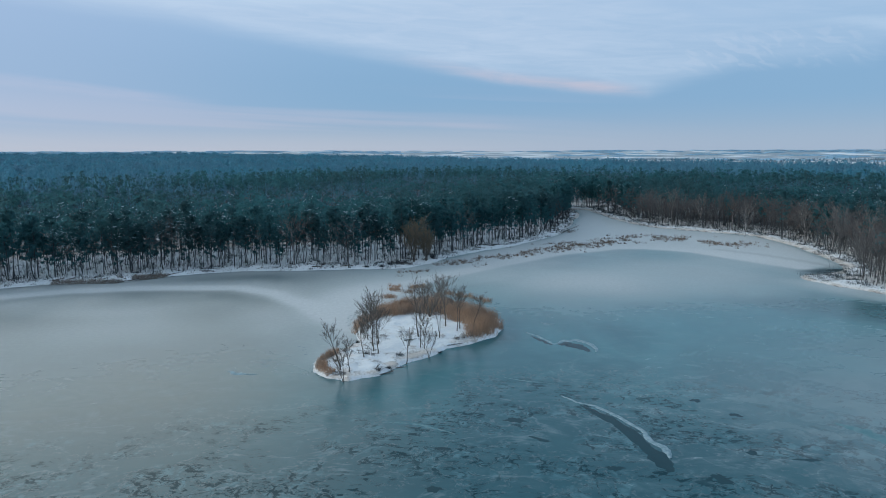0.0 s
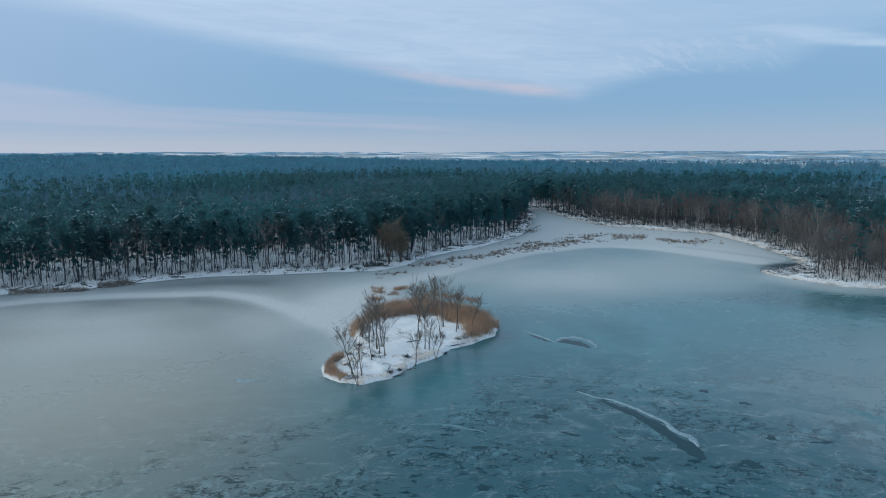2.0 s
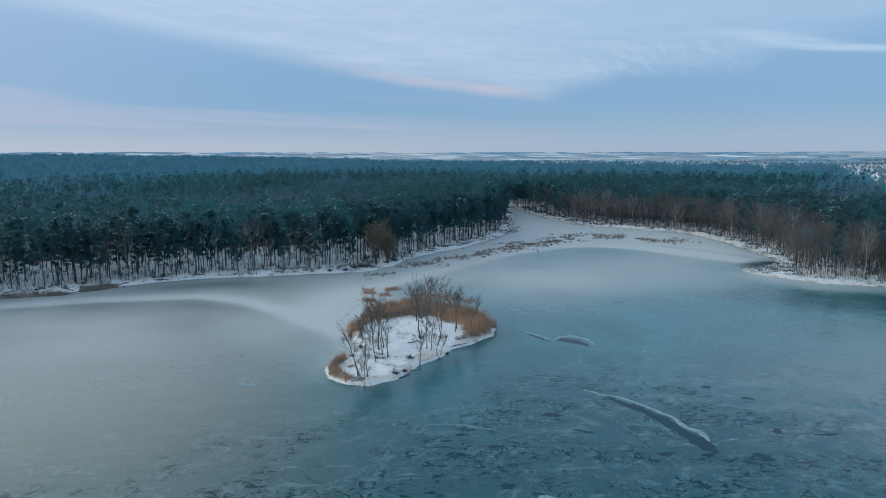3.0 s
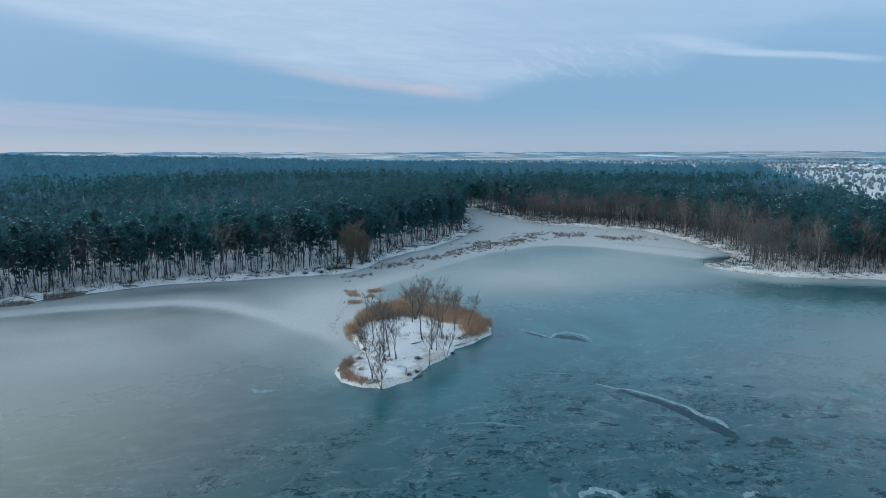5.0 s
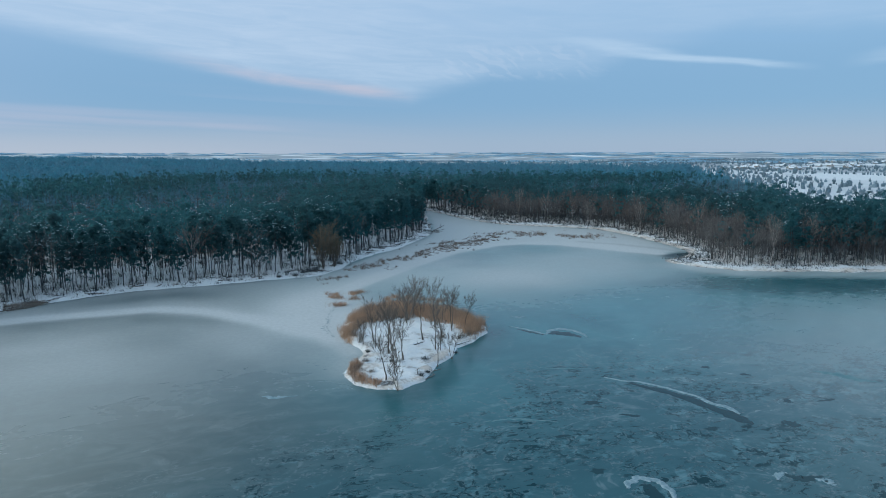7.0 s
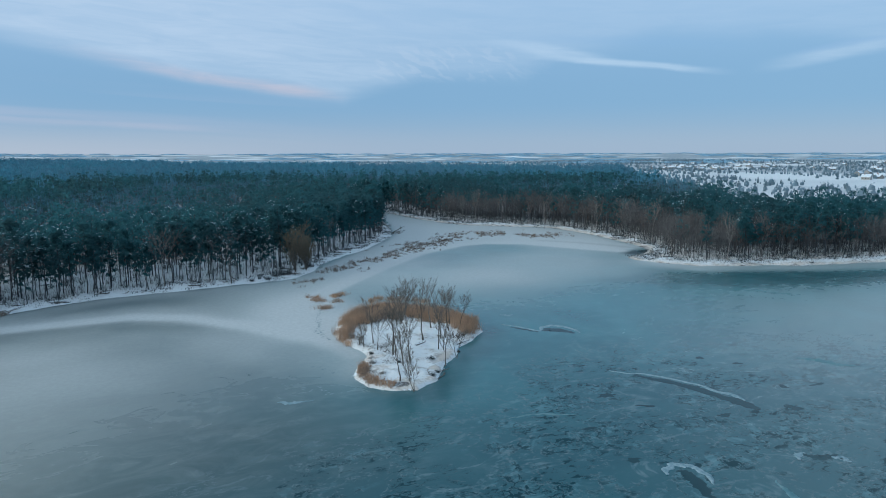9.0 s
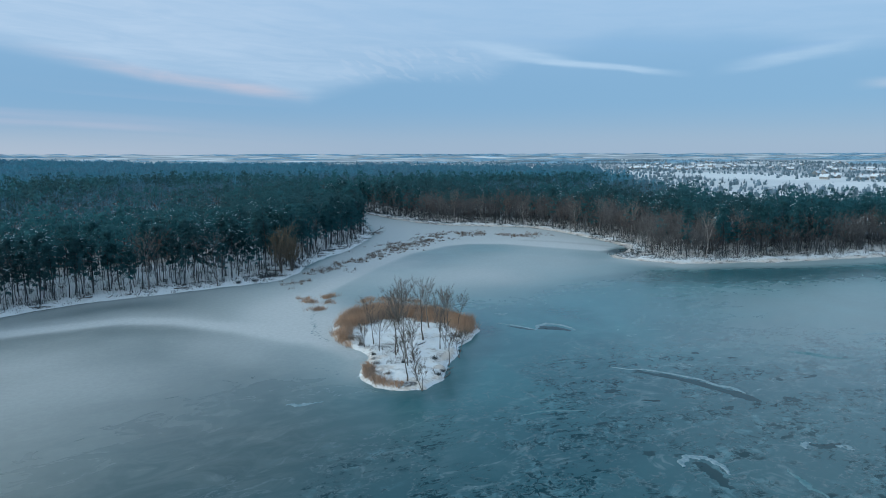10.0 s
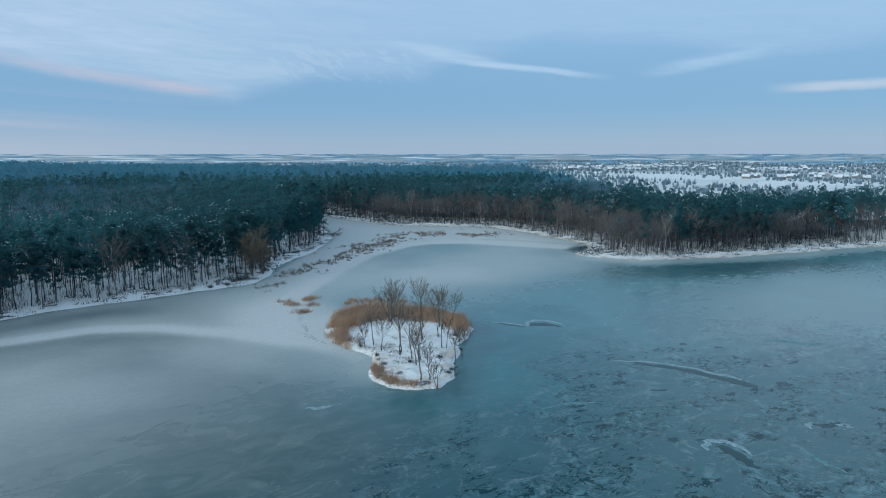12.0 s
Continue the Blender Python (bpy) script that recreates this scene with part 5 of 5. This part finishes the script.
for k, (px, py, wd, tl, lab) in enumerate(((-5.0, 113.6, 1.7, 0.9, "low dark bush on the islet's snow"), (-11.2, 114.3, 0.8, 0.7, "small dark bush on the islet's snow"),
                                           (-13.8, 122.0, 0.9, 1.0, "dark bush at the islet's shore"), (-8.3, 106.2, 1.2, 0.6, "dark brush at the islet's shore"),
                                           (-6.6, 107.7, 1.2, 0.6, "dark brush at the islet's shore"), (2.6, 116.8, 0.7, 0.6, "small dark bush at the islet's shore"))):
    bush(px, py, wd, tl, M_BRUSH, lab, 400 + k, count=150)
for k, (px, py, wd, tl) in enumerate(((7.5, 124.6, 2.2, 1.6), (9.2, 125.6, 2.6, 1.9), (6.0, 123.4, 1.6, 1.1), (10.8, 127.2, 2.2, 1.8), (-13.4, 129.0, 1.6, 3.2), (-12.6, 131.5, 2.0, 3.6),
                                      (-13.6, 133.5, 2.0, 2.6), (-17.4, 114.5, 1.6, 1.0), (-16.0, 110.5, 1.4, 0.7), (-15.6, 116.4, 1.6, 0.9))):
    bush(px, py, wd, tl, M_ISTWIG, "thin leafless shrub among the islet's dry reeds", 420 + k, "shrub", 110)
for k, (px, py, wd, tl) in enumerate(((-10.5, 209.8, 3.0, 2.6), (-8.0, 211.0, 2.6, 2.4), (-12.8, 208.5, 2.4, 1.8), (-15.5, 206.5, 2.0, 1.4), (1.5, 220.5, 2.6, 2.6), (-20.5, 206.0, 1.6, 1.2))):
    bush(px, py, wd, tl, M_BRUSH, "dark leafless bush on the snowy bank", 440 + k)


def fallen_log(px, py, length, radius, turn, seed, label, tilt=0.0, snow=True):
    """A bent dead stem with a few broken boughs, some with snow along the top."""
    r_ = np.random.RandomState(seed)
    root = new("fallen_log")
    root.matrix_basis = pose(px, py, at_height(px, py) + radius * 0.4, 0, -tilt, turn)
    u = np.linspace(0, 1, 6)
    path = np.stack([length * (u - 0.1), np.cumsum(r_.normal(0, 0.04, 6)) * length * 0.4, np.cumsum(r_.normal(0, 0.015, 6)) * length * 0.3], 1)
    bits = [tube(path, radius * (1 - 0.65 * u), 6)]
    for k in range(6):
        p0 = path[r_.randint(2, 6)]
        d = np.array([r_.uniform(0.2, 0.8), r_.normal(0, 0.6), r_.uniform(0.0, 0.9)])
        bits.append(tube([p0, p0 + d * length * 0.12, p0 + d * length * 0.22 + [0, 0, 0.05]], [radius * 0.35, radius * 0.22, 0.01], 4))
    new("stem", tri_mesh("stem", joined(bits), [M_BARK])).parent = root
    if snow:
        top = path + np.array([0, 0, 1]) * (radius * (1 - 0.65 * u) * 0.75)[:, None]
        new("snow_cap", tri_mesh("snow_cap", tube(top, radius * (1 - 0.65 * u) * 0.6, 5), [M_ROOFSNOW])).parent = root
    return tagged(root, label, "log")


for k, (px, py, ln_, rd, tn, tl, sn) in enumerate(((-4.3, 121.6, 2.6, 0.16, 20, 2, True), (-7.8, 105.2, 2.8, 0.12, 35, 3, False), (-8.8, 106.6, 2.2, 0.10, 70, 6, False), (4.4, 120.4, 3.6, 0.12, 15, 3, True),
                                                   (-5.2, 108.6, 2.0, 0.1, 20, 0, False), (64.0, 297.0, 9.0, 0.22, 28, 16, False), (66.0, 300.0, 6.0, 0.16, -20, 8, True), (60.0, 288.0, 7.0, 0.18, 60, 4, True))):
    fallen_log(px, py, ln_, rd, tn, 460 + k, "snow-topped fallen log" + (" on the islet" if py < 150 else " at the bay's bank") if sn else "dark fallen dead stem by the water's edge", tl, sn)
# dead stems along the wooded banks
r_ = np.random.RandomState(77)
for k in range(70):
    t_ = r_.uniform(2.5, 19.5)
    px, py = np.interp(t_, range(len(LAKE)), [p[0] for p in LAKE]), np.interp(t_, range(len(LAKE)), [p[1] for p in LAKE])
    px, py = px - r_.uniform(0.0, 4.5) * 0.7, py + r_.uniform(0.4, 4.5)
    fallen_log(px, py, r_.uniform(2.0, 7.0), r_.uniform(0.08, 0.2), r_.uniform(0, 360), 500 + k, "fallen dark stem on the snowy wooded bank", r_.uniform(0, 9), k % 3 == 0)


def crust_line(points, seed):
    """The white crust that hangs along the islet's southern shore."""
    r_ = np.random.RandomState(seed)
    p = np.array(points, float)
    n = 420
    u = np.linspace(0, len(p) - 1, n)
    cx, cy = np.interp(u, range(len(p)), p[:, 0]), np.interp(u, range(len(p)), p[:, 1])
    for _ in range(14):
        cx[1:-1], cy[1:-1] = (cx[:-2] + 2 * cx[1:-1] + cx[2:]) / 4, (cy[:-2] + 2 * cy[1:-1] + cy[2:]) / 4
    cx, cy = cx + 0.8 * (vnoise(cx, cy, 2.5) - 0.5), cy + 0.8 * (vnoise(cy, cx, 2.5) - 0.5)
    tx, ty = np.gradient(cx), np.gradient(cy)
    ln_ = np.hypot(tx, ty)
    nx, ny = -ty / ln_, tx / ln_                       # outward for this turn of the line
    j1, j2 = r_.normal(0, 0.13, n), r_.normal(0, 0.10, n)
    wd = 0.2 + 0.75 * vnoise(cx, cy, 3.0) * smooth(np.abs(u / (len(p) - 1) - 0.5), 0.5, 0.35)
    rows = [(-1.0 + 0 * j1, 0.30), (-0.65 + j2, 0.22 + 0.08 * j1), (-0.35 + 0.08 * wd + 1.3 * j1, 0.12), (-0.25 + 0.22 * wd + 1.6 * j1 + j2, -0.02)]
    pts = np.stack([np.stack([cx + nx * k, cy + ny * k, np.broadcast_to(z, n)], 1) for k, z in rows], 1).reshape(-1, 3)
    i = np.arange(n * 4).reshape(n, 4)
    q = np.stack([i[:-1, :-1], i[1:, :-1], i[1:, 1:], i[:-1, 1:]], -1).reshape(-1, 4)
    return tagged(new("shore_crust", heap("shore_crust", pts, q.tolist(), M_ROOFSNOW)), "ragged white ice crust along the islet's shore", "ice", kind="structure")


crust_line(ISLE[12:] + ISLE[:3], 61)
r_ = np.random.RandomState(62)
gx, gy = r_.uniform(-19, 8, 2600), r_.uniform(103, 130, 2600)
ok = (sdf(gx, gy, ISLE) < -0.8) & (vnoise(gx, gy, 5, 2) > 0.5 + 0.09 * smooth(gx, -14, -6))
sedge_tufts("islet_grass", np.stack([gx, gy, isle_height(gx, gy) - 0.03], 1)[ok], 8, M_TWIG, "dead grass poking through the islet's snow", 63, 0.15, 0.5, 0.3)


def scuffs(lines_, seed):
    """Short trails of dark marks where the snow on the ice has been broken."""
    r_ = np.random.RandomState(seed)
    pts, tris = [], []
    for (ax, ay), (bx, by) in lines_:
        n = int(math.hypot(bx - ax, by - ay) / 0.55) + 2
        for u in (np.arange(n) + r_.uniform(-0.3, 0.3, n)) / n:
            cx, cy = ax + (bx - ax) * u + r_.normal(0, 0.35), ay + (by - ay) * u + r_.normal(0, 0.35)
            a_ = np.arange(6) * math.pi / 3
            size, flat_ = r_.uniform(0.12, 0.34), r_.uniform(0.4, 0.9)
            k = len(pts)
            pts += [(cx, cy, 0.007)] + [(cx + size * math.cos(t) * r_.uniform(0.7, 1.3), cy + size * flat_ * math.sin(t) * r_.uniform(0.7, 1.3), 0.005) for t in a_]
            tris += [(k, k + 1 + i, k + 1 + (i + 1) % 6) for i in range(6)]
    return tagged(new("snow_scuffs", heap("snow_scuffs", pts, tris, M_SCUFF)), "short trails of dark marks in the snow on the ice", "snow", kind="stuff")


M_SCUFF = matter("wet_grey_slush", (0.10, 0.15, 0.17), (0.22, 0.27, 0.29), 1.5, 0.5)
scuffs([((-13.2, 160.2), (-17.0, 146.7)), ((-15.4, 152.6), (-17.8, 140.0)), ((-10.2, 169.9), (-13.1, 158.9)), ((-18.5, 145.5), (-17.3, 136.8)), ((-27.2, 111.7), (-26.8, 106.6)), ((-30.2, 113.9), (-29.0, 109.9)), ((-32.5, 115.6), (-29.2, 113.4)), ((-25.0, 122.0), (-22.5, 116.0))], 64)

# ---- the village over the fields ----


def house(px, py, turn, l_, w_, h_, name, label):
    root = new(name)
    root.matrix_basis = pose(px, py, on_land(px, py) - 0.2, 0, 0, turn)
    x0, y0, r0 = l_ / 2, w_ / 2, w_ * 0.42
    wall = [(-x0, -y0, 0), (x0, -y0, 0), (x0, y0, 0), (-x0, y0, 0), (-x0, -y0, h_), (x0, -y0, h_), (x0, y0, h_), (-x0, y0, h_), (-x0, 0, h_ + r0), (x0, 0, h_ + r0)]
    new("wall", heap("wall", wall, [(0, 1, 5, 4), (1, 2, 6, 9, 5), (2, 3, 7, 6), (3, 0, 4, 8, 7)], M_WALL)).parent = root
    ex, ey, th = x0 + 0.5, y0 + 0.6, 0.25
    dz = r0 / y0 * 0.6
    sec = [(-ey, h_ - dz), (0, h_ + r0), (ey, h_ - dz), (ey, h_ - dz + th), (0, h_ + r0 + th), (-ey, h_ - dz + th)]
    pts = [(sx, a_, b_) for sx in (-ex, ex) for a_, b_ in sec]
    faces = [(k, (k + 1) % 6, (k + 1) % 6 + 6, k + 6) for k in range(6)] + [(0, 5, 4, 1), (1, 4, 3, 2), (6, 7, 10, 11), (7, 8, 9, 10)]
    roof = new("roof", heap("roof", pts, faces, M_ROOFSNOW))
    roof.parent = root
    bm = bmesh.new()
    bmesh.ops.create_cube(bm, size=1, matrix=pose(l_ * 0.2, w_ * 0.12, h_ + r0 + 0.2) @ Matrix.Diagonal((0.7, 0.7, 1.8, 1)))
    me = bpy.data.meshes.new("chimney")
    bm.to_mesh(me)
    bm.free()
    me.materials.append(M_TILE)
    new("chimney", me).parent = roof
    for sx in (-0.28, 0.0, 0.28):
        for sy in (-1, 1):
            bm = bmesh.new()
            bmesh.ops.create_cube(bm, size=1, matrix=pose(sx * l_, sy * y0, h_ * 0.5) @ Matrix.Diagonal((1.2, 0.12, 1.4, 1)))
            me = bpy.data.meshes.new("window")
            bm.to_mesh(me)
            bm.free()
            me.materials.append(M_GLASSDARK)
            new("window", me).parent = root
    return tagged(root, label, "house", "houses of the village")


KINDS = [house(878, 482, 15, 9, 7, 3.0, "house", "plastered village house with a snow-covered roof"), house(894, 470, 80, 10.5, 7.5, 4.2, "house", "two-storey village house with a snowy roof"),
         house(939, 481, 40, 13, 7.5, 2.8, "barn", "long low farm building under snow")]
r_ = np.random.RandomState(91)
SITES = [(886, 403), (931, 414), (967, 411), (860, 309), (1188, 1075), (1209, 1057), (1009, 1005), (893, 978), (1076, 948), (1544, 1284), (1758, 1380), (1658, 1182), (1854, 1292)]
for _ in range(70):
    c = ((1090, 1010, 130, 60), (950, 470, 70, 60), (1500, 1150, 260, 160), (1300, 760, 200, 90))[r_.choice(4, p=(0.34, 0.2, 0.26, 0.2))]
    SITES.append((c[0] + r_.normal(0, c[2]), c[1] + r_.normal(0, c[3])))
for px, py in SITES:
    if sdf(np.array([px]), np.array([py]), OPEN)[0] < -40:
        copy_thing(KINDS[r_.choice(3, p=(0.5, 0.3, 0.2))], pose(px, py, on_land(px, py) - 0.2, 0, 0, r_.uniform(0, 180)))

# small dark pools scattered round the crack
r_ = np.random.RandomState(55)
for k, (px, py) in enumerate(((41.8, 92.3), (45.4, 86.7), (15.6, 79.6), (48, 73), (42, 75), (13, 86), (1.1, 67.4), (2.5, 77.4), (23.4, 71.6))):
    pool_patch(px, py, r_.uniform(1.4, 3.0), r_.uniform(0.7, 1.4), r_.uniform(-40, 5), "small dark melt pool in the grey ice", 600 + k)


def radio_mast(px, py, tall):
    """A slim three-legged lattice mast far over the fields."""
    root = new("radio_mast")
    root.matrix_basis = pose(px, py, on_land(px, py) - 0.2)
    foot = [np.array([1.6 * math.cos(a_), 1.6 * math.sin(a_), 0.0]) for a_ in (0.4, 2.5, 4.6)]
    top = [np.array([p[0] * 0.2, p[1] * 0.2, tall]) for p in foot]
    for a_, b_ in zip(foot, top):
        new("leg", tri_mesh("leg", tube([a_, b_], [0.14, 0.09], 5), [M_MAST])).parent = root
    for k in range(10):
        u0, u1 = k / 10, (k + 1) / 10
        bits = [tube([foot[i] + (top[i] - foot[i]) * u0, foot[(i + 1) % 3] + (top[(i + 1) % 3] - foot[(i + 1) % 3]) * u1], [0.06, 0.06], 4) for i in range(3)]
        new("brace", tri_mesh("brace", joined(bits), [M_MAST])).parent = root
    return tagged(root, "slim grey lattice mast beyond the snowy fields", "mast")


M_MAST = matter("galvanised_steel", (0.22, 0.24, 0.26), (0.34, 0.36, 0.38), 0.6, 0.5)
radio_mast(1333, 543, 34)
